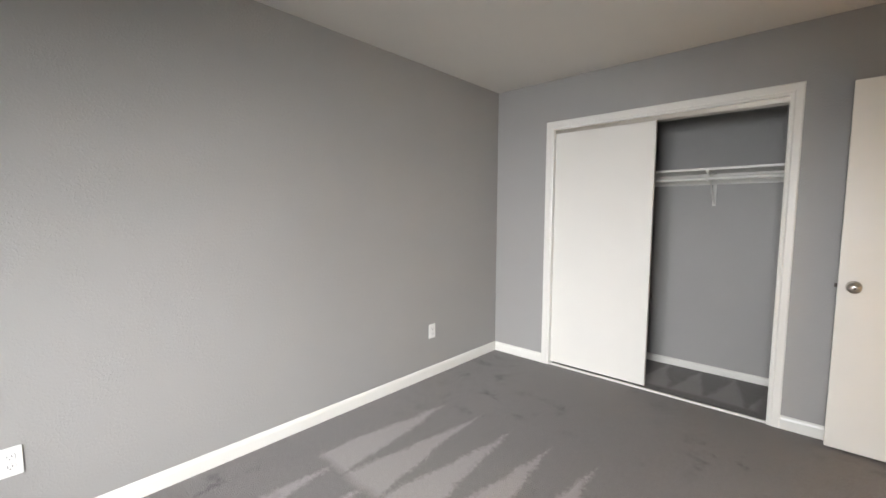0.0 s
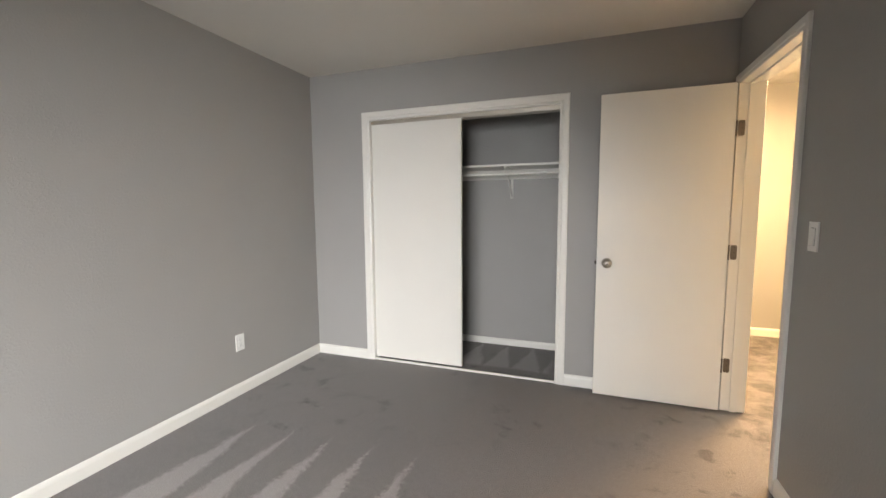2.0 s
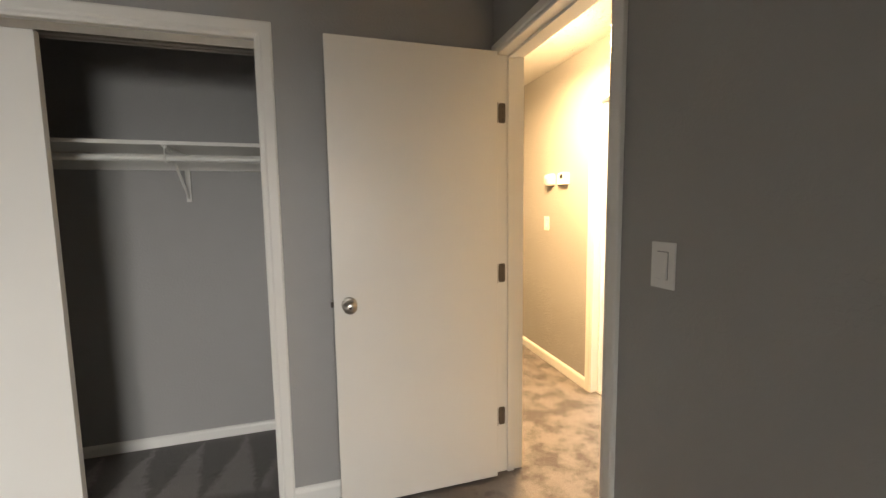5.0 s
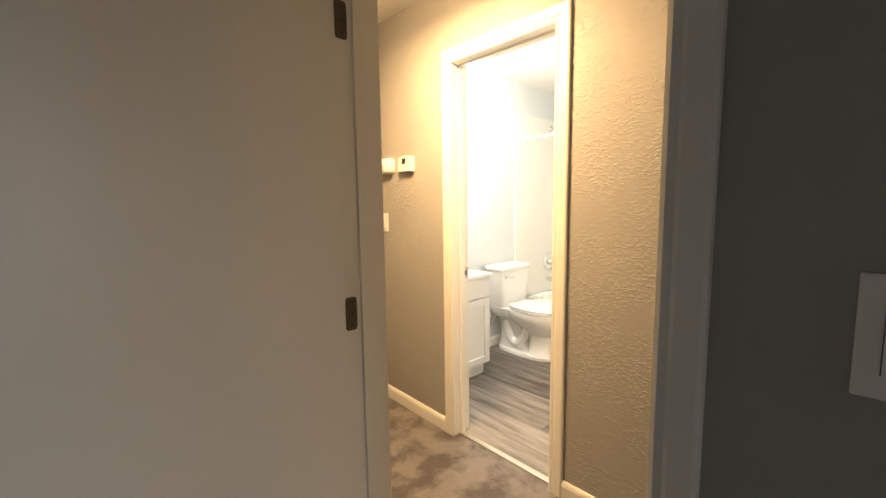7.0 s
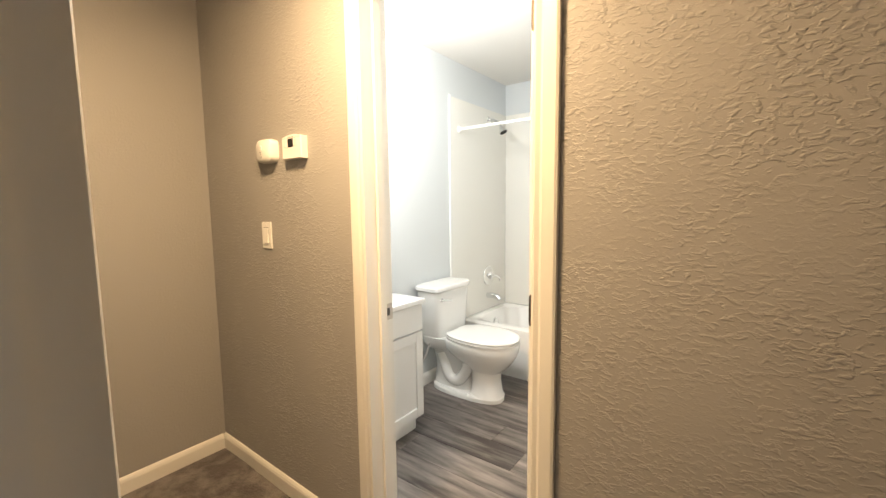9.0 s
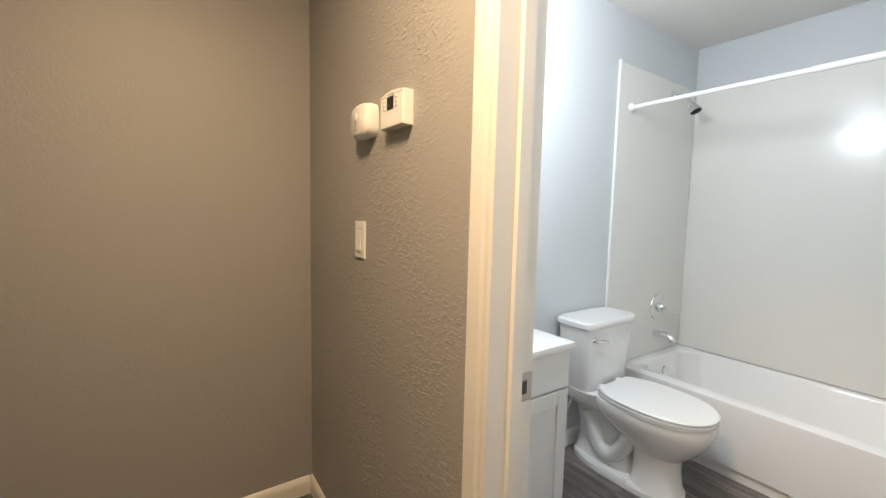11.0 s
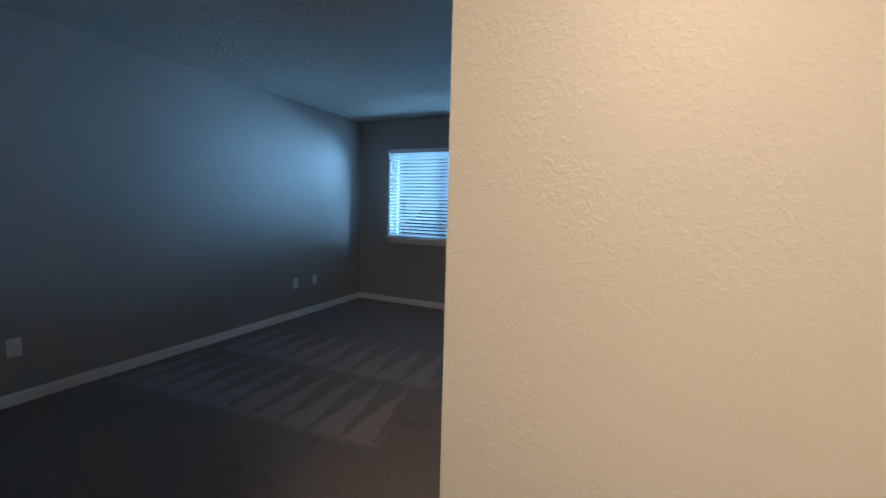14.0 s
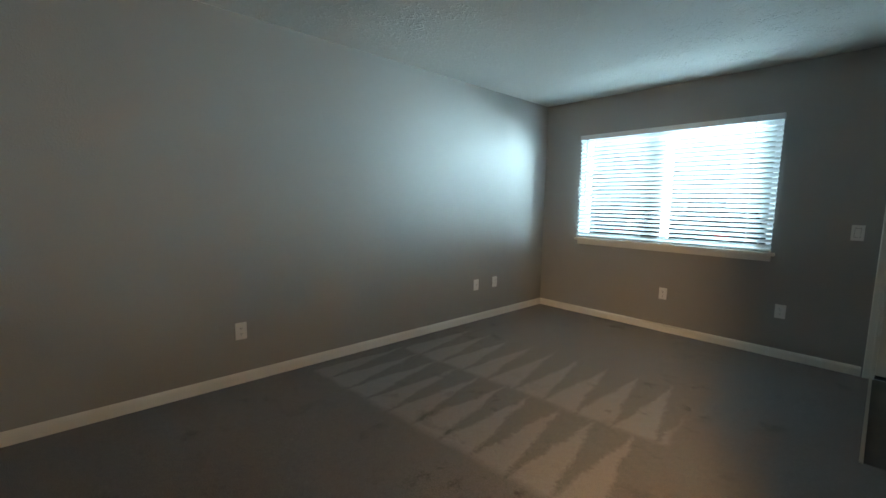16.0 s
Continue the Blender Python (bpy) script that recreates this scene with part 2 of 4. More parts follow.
bed_carpet = carpet("taupe_carpet", (0.076, 0.067, 0.067), (0.34, 0.315, 0.305), BED_STROKES)
living_carpet = carpet("taupe_carpet_living", (0.076, 0.067, 0.067), (0.34, 0.315, 0.305), LIV_STROKES, 2.0, 0.36)
hall_carpet = carpet("taupe_carpet_hall", (0.076, 0.067, 0.067), (0.34, 0.315, 0.305), [], -1.0, mottle=(0.40, 0.56, -0.42))
asphalt = mat("asphalt", (0.06, 0.06, 0.06), 0.9, bump=0.4, bump_scale=60, bump_dist=0.01)
stucco = mat("tan_stucco", (0.4, 0.37, 0.33), 0.9, bump=0.3, bump_scale=40, bump_dist=0.01)
car_paint = mat("dark_car_paint", (0.03, 0.035, 0.04), 0.25, coat=0.5)
car_glass = mat("car_glass", (0.02, 0.025, 0.03), 0.08)
tail_red = mat("tail_lamp_red", (0.6, 0.03, 0.03), 0.25)
rubber = mat("black_rubber", (0.02, 0.02, 0.02), 0.8)

glass = bpy.data.materials.new("window_glass")
glass.use_nodes = True
gb = glass.node_tree.nodes["Principled BSDF"]
gb.inputs["Base Color"].default_value = (0.97, 1, 1, 1)
gb.inputs["Roughness"].default_value, gb.inputs["Transmission Weight"].default_value, gb.inputs["IOR"].default_value = 0.0, 1.0, 1.05

slat_mat = mat("white_blind_slat", (0.62, 0.64, 0.65), 0.45, vary=0.02)
nt = slat_mat.node_tree
tr = nt.nodes.new("ShaderNodeBsdfTranslucent")
tr.inputs[0].default_value = (0.85, 0.9, 0.92, 1)
mx = nt.nodes.new("ShaderNodeMixShader")
mx.inputs[0].default_value = 0.07
nt.links.new(nt.nodes["Principled BSDF"].outputs[0], mx.inputs[1])
nt.links.new(tr.outputs[0], mx.inputs[2])
nt.links.new(mx.outputs[0], nt.nodes["Material Output"].inputs[0])


# ---- builders ----
def bm_box(bm, x0, x1, y0, y1, z0, z1):
    vs = [bm.verts.new(p) for p in ((x0, y0, z0), (x1, y0, z0), (x1, y1, z0), (x0, y1, z0), (x0, y0, z1), (x1, y0, z1), (x1, y1, z1), (x0, y1, z1))]
    for f in ((3, 2, 1, 0), (4, 5, 6, 7), (0, 1, 5, 4), (1, 2, 6, 5), (2, 3, 7, 6), (3, 0, 4, 7)):
        bm.faces.new([vs[i] for i in f])


def box(x0, x1, y0, y1, z0, z1, bevel=0.0, seg=2):
    bm = bmesh.new()
    bm_box(bm, x0, x1, y0, y1, z0, z1)
    if bevel:
        bmesh.ops.bevel(bm, geom=bm.edges[:], offset=bevel, segments=seg, affect="EDGES", profile=0.6)
    return bm


def boxes(*args):
    bm = bmesh.new()
    for a in args:
        bm_box(bm, *a)
    return bm


def loft(loops, cap_start=True, cap_end=True):
    bm = bmesh.new()
    rings = [[bm.verts.new(p) for p in loop] for loop in loops]
    n = len(rings[0])
    for a, b in zip(rings, rings[1:]):
        for i in range(n):
            bm.faces.new((a[i], a[(i + 1) % n], b[(i + 1) % n], b[i]))
    if cap_start:
        bm.faces.new(rings[0][::-1])
    if cap_end:
        bm.faces.new(rings[-1])
    bmesh.ops.recalc_face_normals(bm, faces=bm.faces[:])
    return bm


def oval(cx, cy, z, rx, ry, power=2.0, n=32, back=None):
    """A rounded loop; back: flattens it past that y."""
    out = []
    for i in range(n):
        a = 2 * math.pi * i / n
        c, s = math.cos(a), math.sin(a)
        x = cx + rx * math.copysign(abs(c) ** (2 / power), c)
        y = cy + ry * math.copysign(abs(s) ** (2 / power), s)
        if back is not None:
            y = min(y, back)
        out.append((x, y, z))
    return out


def turned(profile, m, n=24):
    """A turned solid: profile of (distance along the axis, radius); m sets its place and axis (local z)."""
    bm = loft([[(r * math.cos(2 * math.pi * i / n), r * math.sin(2 * math.pi * i / n), h) for i in range(n)] for h, r in profile])
    bmesh.ops.transform(bm, matrix=m, verts=bm.verts[:])
    return bm


def pipe(points, radius, n=10):
    loops = []
    pts = [Vector(p) for p in points]
    for i, p in enumerate(pts):
        d = (pts[min(i + 1, len(pts) - 1)] - pts[max(i - 1, 0)]).normalized()
        q = d.to_track_quat("Z", "Y")
        loops.append([tuple(p + q @ Vector((radius * math.cos(2 * math.pi * k / n), radius * math.sin(2 * math.pi * k / n), 0))) for k in range(n)])
    return loft(loops)


def make(name, bm, material, smooth=False):
    me = bpy.data.meshes.new(name)
    bm.normal_update()
    if smooth:
        for f in bm.faces:
            f.smooth = True
        for e in bm.edges:
            if len(e.link_faces) == 2 and e.calc_face_angle() > 0.7:
                e.smooth = False
    bm.to_mesh(me)
    bm.free()
    me.materials.append(material)
    return new(name, me)


def part(name, bm, material, parent, label="", smooth=False):
    ob = make(name, bm, material, smooth)
    ob.parent = parent
    ob.matrix_parent_inverse = parent.matrix_world.inverted()
    return tagged(ob, label)


def root(name, label, category, place=(0, 0, 0), group="", kind=""):
    ob = new(name)
    ob.empty_display_size = 0.1
    ob.matrix_basis = Matrix.Translation(place)
    ob.matrix_world = Matrix.Translation(place)
    return tagged(ob, label, category, group, kind)


def struct(name, bm, material, label, category="wall"):
    return tagged(make(name, bm, material), label, category, kind="structure")


# ---- the shell ----
L, R, C = -1.61, 1.493, 3.21          # bedroom: west wall, door wall, closet wall
H0, H1 = 1.61, 2.485                  # hall: door wall's far side, bath wall
STUB, SX = 4.905, 1.475               # the wall that ends the hall
N = 8.76                              # living room's window wall
TOP = 2.41
struct("floor_bedroom", boxes((L - 0.1, H0 - 0.06, S - 0.1, 4.05, -0.1, 0)), bed_carpet, "taupe grey carpet with wedge-shaped vacuum strokes", "carpet")
LF = 0.03                             # the living room's floor lies a little higher
hall_ramp = loft([[(H0 - 0.06, y, -0.1), (2.515, y, -0.1), (2.515, y, z), (H0 - 0.06, y, z)] for y, z in ((0.9, 0), (3.97, 0), (4.7, LF), (4.91, LF))])
struct("floor_hall", hall_ramp, hall_carpet, "taupe grey hall carpet with worn mottling", "carpet")
struct("floor_living", boxes((L - 0.1, H0 - 0.06, 4.05, 4.91, -0.1, LF), (L - 0.1, 2.8, 4.91, 7.28, -0.1, LF), (L - 0.1, 1.26, 7.28, N + 0.1, -0.1, LF)), living_carpet, "taupe grey carpet with rows of vacuum strokes", "carpet")
struct("ceiling_bedroom", boxes((L - 0.1, R + 0.06, S - 0.1, 3.97, TOP, TOP + 0.1)), ceiling_paint, "off-white painted drywall ceiling", "ceiling")
struct("ceiling_living", boxes((L - 0.1, 2.8, 3.97, N + 0.1, TOP, TOP + 0.1), (R + 0.06, H1 + 0.05, 0.9, 3.97, TOP, TOP + 0.1)), living_ceiling_paint, "white ceiling with heavy trowelled texture", "ceiling")
struct("ceiling_bath", boxes((H1 + 0.05, 5.1, 2.9, 4.66, TOP, TOP + 0.1)), ceiling_paint, "white bathroom ceiling", "ceiling")

struct("wall_west", boxes((L - 0.12, L, S - 0.12, N + 0.12, 0, TOP)), wall_paint, "grey painted wall running along bedroom and living room")
BW = (-0.3, 1.2, 0.85, 1.98)           # bedroom window, behind the walker
struct("wall_bedroom_window", boxes((L, BW[0], S - 0.12, S, 0, TOP), (BW[1], R, S - 0.12, S, 0, TOP), (BW[0], BW[1], S - 0.12, S, 0, BW[2]), (BW[0], BW[1], S - 0.12, S, BW[3], TOP)), wall_paint, "grey painted bedroom wall with the window")
CX0, CX1, CZ = -1.04, 0.458, 2.005     # closet opening
struct("wall_closet", boxes((L, CX0 - 0.015, C, C + 0.11, 0, TOP), (CX1 + 0.015, R, C, C + 0.11, 0, TOP), (CX0 - 0.015, CX1 + 0.015, C, C + 0.11, CZ + 0.015, TOP)), wall_paint, "grey painted wall around the closet opening")
struct("wall_closet_back", boxes((L, H0, 3.94, 4.04, 0, TOP)), wall_paint, "grey wall behind the closet")
struct("wall_closet_side", boxes((0.62, 0.72, C + 0.11, 3.94, 0, TOP)), wall_paint, "grey side wall of the closet")
DY0, DY1, DZ = 2.378, 3.145, 2.015     # bedroom doorway
struct("wall_door", boxes((R, H0, S, DY0 - 0.018, 0, TOP), (R, H0, DY1 + 0.018, 3.94, 0, TOP), (R, H0, DY0 - 0.018, DY1 + 0.018, DZ + 0.018, TOP)), wall_paint, "grey wall between bedroom and hall with the doorway")
BY0, BY1, BZ = 3.14, 3.75, 2.02        # bath doorway
struct("wall_hall", boxes((H1, 2.6, 0.9, BY0 - 0.018, 0, TOP), (H1, 2.6, BY1 + 0.018, STUB, 0, TOP), (H1, 2.6, BY0 - 0.018, BY1 + 0.018, BZ + 0.018, TOP)), hall_paint, "grey hall wall with heavy knockdown texture")
struct("wall_hall_end", boxes((H0, H1, 0.9, 1.0, 0, TOP)), wall_paint, "grey wall closing the hall")
stub_bm = box(SX, 2.8, STUB, STUB + 0.115, 0, TOP)
bmesh.ops.bevel(stub_bm, geom=[e for e in stub_bm.edges if abs(e.verts[0].co.z - e.verts[1].co.z) > 1 and e.verts[0].co.x < SX + 0.01], offset=0.008, segments=3, affect="EDGES")
struct("wall_stub", stub_bm, wall_paint, "grey textured wall end between hall and living room")
struct("wall_east", boxes((2.7, 2.8, STUB + 0.115, N, 0, TOP)), wall_paint, "grey living room wall beside the entry")
WX0, WX1, WZ0, WZ1 = -1.13, 0.60, 0.90, 2.0
EX0, EX1, EZ = 1.28, 2.19, 2.03
struct("wall_window", boxes((L, WX0, N, N + 0.14, 0, TOP), (WX1, EX0 - 0.02, N, N + 0.14, 0, TOP), (WX0, WX1, N, N + 0.14, 0, WZ0), (WX0, WX1, N, N + 0.14, WZ1, TOP), (EX1 + 0.02, 2.7, N, N + 0.14, 0, TOP), (EX0 - 0.02, EX1 + 0.02, N, N + 0.14, EZ + 0.02, TOP)), wall_paint, "grey living room wall with window and entry door")
BB, BX = 4.555, 4.99                   # bath: plumbing wall, back wall
struct("wall_bath_north", boxes((2.6, BX + 0.1, BB, BB + 0.1, 0, TOP)), bath_paint, "pale grey bathroom wall behind toilet and vanity")
struct("wall_bath_east", boxes((BX, BX + 0.1, 3.02, BB, 0, TOP)), bath_paint, "pale grey bathroom wall above the tub")
struct("wall_bath_south", boxes((2.6, BX + 0.1, 2.92, 3.02, 0, TOP)), bath_paint, "pale grey bathroom wall")


# ---- trim ----
def baseboard(x0, y0, x1, y1, h=0.082, t=0.013, base=0.0, base_end=None):
    """Baseboard along a wall, to the left of the way from the first point to the second."""
    d = Vector((x1 - x0, y1 - y0, 0))
    n = Vector((-d.y, d.x, 0)).normalized()
    prof = ((0, 0), (t, 0), (t, h * 0.72), (t * 0.75, h * 0.86), (t * 0.35, h * 0.96), (0, h))
    rise = base if base_end is None else base_end
    loops = [[tuple(Vector((px, py, 0)) + n * a + Vector((0, 0, b + up))) for a, b in prof] for px, py, up in ((x0, y0, base), (x1, y1, rise))]
    return tagged(make("baseboard", loft(loops), trim_white), "white painted baseboard along the wall", "baseboard", kind="structure")


def casing(name, axis, face, out, a0, a1, z, w=0.06, t=0.016, depth=0.0, label="white painted door casing"):
    """A mitred moulded frame round an opening. axis 'x': the wall faces along x, the opening runs in y."""
    prof = ((0.0, 0.0), (0.0, t * 0.55), (w * 0.12, t * 0.75), (w * 0.3, t * 0.62), (w * 0.42, t * 0.92), (w * 0.9, t), (w, t * 0.8), (w, 0.0))
    corners = ((a0, 0.0, -1, 0), (a0, z, -1, 1), (a1, z, 1, 1), (a1, 0.0, 1, 0))
    loops = []
    for a, zz, sa, sz in corners:
        ring = []
        for u, v in prof:
            p, q = a + sa * u, zz + sz * u
            ring.append((face + out * v, p, q) if axis == "x" else (p, face + out * v, q))
        loops.append(ring)
    return tagged(make(name, loft(loops), trim_white), label, "door frame", kind="structure")


def jamb(name, x0, x1, y0, y1, z, axis, label="white painted door jamb"):
    """Lining of an opening in a wall between x0..x1 and y0..y1."""
    if axis == "x":
        bm = boxes((x0, x1, y0 - 0.018, y0, 0, z), (x0, x1, y1, y1 + 0.018, 0, z), (x0, x1, y0 - 0.018, y1 + 0.018, z, z + 0.018))
    else:
        bm = boxes((x0 - 0.015, x0, y0, y1, 0, z), (x1, x1 + 0.015, y0, y1, 0, z), (x0 - 0.015, x1 + 0.015, y0, y1, z, z + 0.015))
    return tagged(make(name, bm, trim_white), label, "door frame", kind="structure")


baseboard(L, C, L, S)
baseboard(L, N, L, 4.04, 0.075, base=LF)
baseboard(CX0 - 0.065, C, L + 0.013, C)
baseboard(R - 0.018, C, CX1 + 0.065, C)
baseboard(R, S, R, DY0 - 0.062)
baseboard(0.62, 3.94, CX0 - 0.3, 3.94, 0.06)
baseboard(H1, BY1 + 0.066, H1, STUB, base_end=LF)
baseboard(H1, 1.0, H1, BY0 - 0.066)
baseboard(H1 - 0.013, STUB, SX, STUB, 0.08, base=LF)
baseboard(EX0 - 0.07, N, L + 0.013, N, 0.075, base=LF)
baseboard(BX - 0.75, BB, 2.62, BB, 0.09)
casing("trim_closet", "y", C, -1, CX0, CX1, CZ, 0.067, label="white moulded casing round the closet")
jamb("trim_closet_jamb", CX0, CX1, C, C + 0.11, CZ, "y", "white closet jamb")
casing("door_frame_bedroom", "x", R, -1, DY0, DY1, DZ, 0.056)
casing("door_frame_bedroom_hall", "x", H0, 1, DY0, DY1, DZ, 0.056)
jamb("door_jamb_bedroom", R, H0, DY0, DY1, DZ, "x")
struct("trim_door_stop", boxes((R + 0.042, R + 0.076, DY0, DY0 + 0.011, 0, DZ), (R + 0.042, R + 0.076, DY1 - 0.011, DY1, 0, DZ), (R + 0.042, R + 0.076, DY0 + 0.011, DY1 - 0.011, DZ - 0.011, DZ)), trim_white, "white door stop strip", "door frame")
casing("door_frame_bath", "x", H1, -1, BY0, BY1, BZ, 0.066)
jamb("door_jamb_bath", H1, 2.6, BY0, BY1, BZ, "x")
struct("trim_bath_stop", boxes((H1 + 0.045, H1 + 0.075, BY1 - 0.011, BY1, 0, BZ), (H1 + 0.045, H1 + 0.075, BY0, BY1 - 0.011, BZ - 0.011, BZ)), trim_white, "white door stop strip", "door frame")
casing("door_frame_entry", "y", N, -1, EX0, EX1, EZ, 0.062)
jamb("door_jamb_entry", EX0, EX1, N, N + 0.14, EZ, "y")


# ---- doors ----
def knob(parent, m, material, label="satin nickel door knob"):
    """Round door knob on its rose; m: its place with local z out of the door."""
    return part("door_knob", turned([(0, 0.033), (0.006, 0.033), (0.009, 0.026), (0.011, 0.013), (0.032, 0.012), (0.038, 0.021), (0.047, 0.0285), (0.056, 0.0285), (0.064, 0.022), (0.068, 0.010), (0.0685, 0.0)][:-1], m), material, parent, label, smooth=True)


def hinge_leaf(parent, x0, x1, y0, y1, zc, material, screws, h=0.09):
    """A butt hinge leaf with rounded corners and three screws, with its knuckle."""
    if x1 - x0 < y1 - y0:
        loops = [[(x, u, v) for u, v, _ in oval((y0 + y1) / 2, zc, 0, (y1 - y0) / 2, h / 2, 7, 28)] for x in (x0, x1)]
    else:
        loops = [[(u, y, v) for u, v, _ in oval((x0 + x1) / 2, zc, 0, (x1 - x0) / 2, h / 2, 7, 28)] for y in (y0, y1)]
    bm = loft(loops)
    leaf = part("hinge", bm, material, parent, "rounded steel hinge leaf")
    for dz in (-0.03, 0.0, 0.03):
        part("screw", turned([(0, 0.0038), (0.0012, 0.0032)], Matrix.Translation((screws[0], screws[1], zc + dz)) @ screws[2], 10), brass_dark, leaf)
    return leaf


door = root("door_bedroom", "white flush bedroom door standing open against the closet wall", "door", (1.48, 3.12, 0), kind="structure")
slab = part("door_slab", box(0.722, 1.464, 3.098, 3.133, 0.015, 2.012, 0.002), door_white, door)
k = knob(door, pose(0.785, 3.098, 0.925, 90, 0, 0), nickel)
part("keyhole", turned([(0.068, 0.006), (0.0695, 0.005)], pose(0.785, 3.098, 0.925, 90, 0, 0), 12), brass_dark, k)
knob(door, pose(0.785, 3.133, 0.925, -90, 0, 0), nickel)
part("latch_bolt", boxes((0.71, 0.722, 3.11, 3.122, 0.915, 0.935)), brass_dark, door, "dark latch bolt")
for z in (0.295, 1.012, 1.757):
    hinge_leaf(door, R - 0.004, R + 0.030, DY1 - 0.0026, DY1 - 0.0002, z, hinge_metal, (R + 0.015, DY1 - 0.0026, Matrix.Rotation(math.pi / 2, 4, "X")))
    part("hinge_knuckle", turned([(0, 0.006), (0.09, 0.006)], pose(1.476, 3.134, z - 0.045), 12), hinge_metal, door)
strike = root("strike_plate", "dark bronze strike plate on the bedroom door jamb", "strike plate", (R + 0.025, DY0, 0.925))
part("plate", boxes((R + 0.004, R + 0.034, DY0, DY0 + 0.002, 0.895, 0.955)), brass_dark, strike)
part("latch_hole", boxes((R + 0.012, R + 0.025, DY0 + 0.002, DY0 + 0.0025, 0.912, 0.938)), plate_shadow, strike)

bdoor = root("door_bath", "white bathroom door swung open into the bathroom", "door", (2.6, 3.13, 0), kind="structure")
part("door_slab", box(2.56, 3.16, 3.150, 3.185, 0.012, 2.012, 0.002), door_white, bdoor)
for z in (0.3, 1.012, 1.8):
    hinge_leaf(bdoor, 2.5575, 2.56, 3.154, 3.184, z, brass_dark, (2.5575, 3.169, Matrix.Rotation(-math.pi / 2, 4, "Y")))
bs = root("strike_plate", "satin nickel strike plate on the bathroom door jamb", "strike plate", (2.575, BY1, 0.925))
part("plate", boxes((2.553, 2.598, BY1 - 0.002, BY1, 0.892, 0.952)), nickel, bs)
part("latch_hole", boxes((2.567, 2.583, BY1 - 0.003, BY1 - 0.002, 0.908, 0.936)), plate_shadow, bs)

edoor = root("door_entry", "off-white entry door, closed, with knob and deadbolt", "door", (EX0, N + 0.03, 0), kind="structure")
part("door_slab", box(EX0 + 0.003, EX1 - 0.003, N + 0.012, N + 0.056, LF + 0.03, EZ - 0.004, 0.002), door_white, edoor)
knob(edoor, pose(1.345, N + 0.012, 0.905, 90, 0, 0), chrome, "polished chrome door knob")
part("deadbolt", turned([(0, 0.032), (0.01, 0.030), (0.014, 0.022), (0.016, 0.012), (0.022, 0.011)], pose(1.345, N + 0.012, 1.04, 90, 0, 0)), brass_dark, edoor, "dark bronze deadbolt", smooth=True)
part("door_sweep", boxes((EX0 + 0.003, EX1 - 0.003, N + 0.006, N + 0.05, LF + 0.002, LF + 0.03)), rubber, edoor, "black rubber door sweep")
part("strike_plate", boxes((EX0 - 0.002, EX0 + 0.0008, N + 0.002, N + 0.012, 0.88, 0.94)), brass_dark, edoor)

# unseen strip added behind the slab to block the outdoor lamp's leak
part("stop", boxes((EX0, EX0 + 0.014, N + 0.058, N + 0.09, LF, EZ), (EX1 - 0.014, EX1, N + 0.058, N + 0.09, LF, EZ), (EX0 + 0.014, EX1 - 0.014, N + 0.058, N + 0.09, EZ - 0.014, EZ)), trim_white, edoor, "white door stop strip")

# ---- closet ----
slider = root("closet_door", "white flush sliding closet door pushed to one side", "closet door", (-0.64, C + 0.05, 0.02))
part("panel", box(CX0 + 0.002, -0.268, C + 0.028, C + 0.06, 0.022, 1.978, 0.002), door_white, slider)
track = root("closet_track", "double aluminium sliding door track under the closet head", "door track", (-0.29, C + 0.06, CZ))
part("rail", boxes((CX0, CX1, C + 0.022, C + 0.025, CZ - 0.03, CZ), (CX0, CX1, C + 0.064, C + 0.067, CZ - 0.03, CZ), (CX0, CX1, C + 0.1, C + 0.103, CZ - 0.03, CZ), (CX0, CX1, C + 0.025, C + 0.1, CZ - 0.004, CZ - 0.001)), threshold_metal, track)
struct("trim_closet_sill", box(CX0, CX1, C - 0.002, C + 0.018, 0.0, 0.014, 0.003), trim_white, "white floor strip of the closet opening", "threshold")
shelf = root("closet_shelf", "white wooden closet shelf with hanging rod on a bracket", "shelf", (-0.3, 3.77, 1.64))
part("board", box(L, 0.62, 3.57, 3.94, 1.633, 1.651, 0.002), trim_white, shelf)
part("cleat", boxes((L, 0.62, 3.922, 3.94, 1.548, 1.633)), trim_white, shelf)
part("hanging_rod", pipe([(L, 3.605, 1.575), (0.62, 3.605, 1.575)], 0.015, 16), trim_white, shelf, "white closet rod", smooth=True)
br = part("bracket", boxes((-0.012, 0.012, 3.915, 3.922, 1.378, 1.633), (-0.012, 0.012, 3.59, 3.92, 1.626, 1.633)), trim_white, shelf, "white steel shelf bracket")
part("brace", pipe([(0, 3.916, 1.398), (0, 3.67, 1.608), (0, 3.6, 1.623)], 0.007, 8), trim_white, br)
part("rod_hook", pipe([(0, 3.59, 1.628), (0, 3.583, 1.578), (0, 3.597, 1.558), (0, 3.615, 1.558), (0, 3.626, 1.578)], 0.006, 8), trim_white, br)


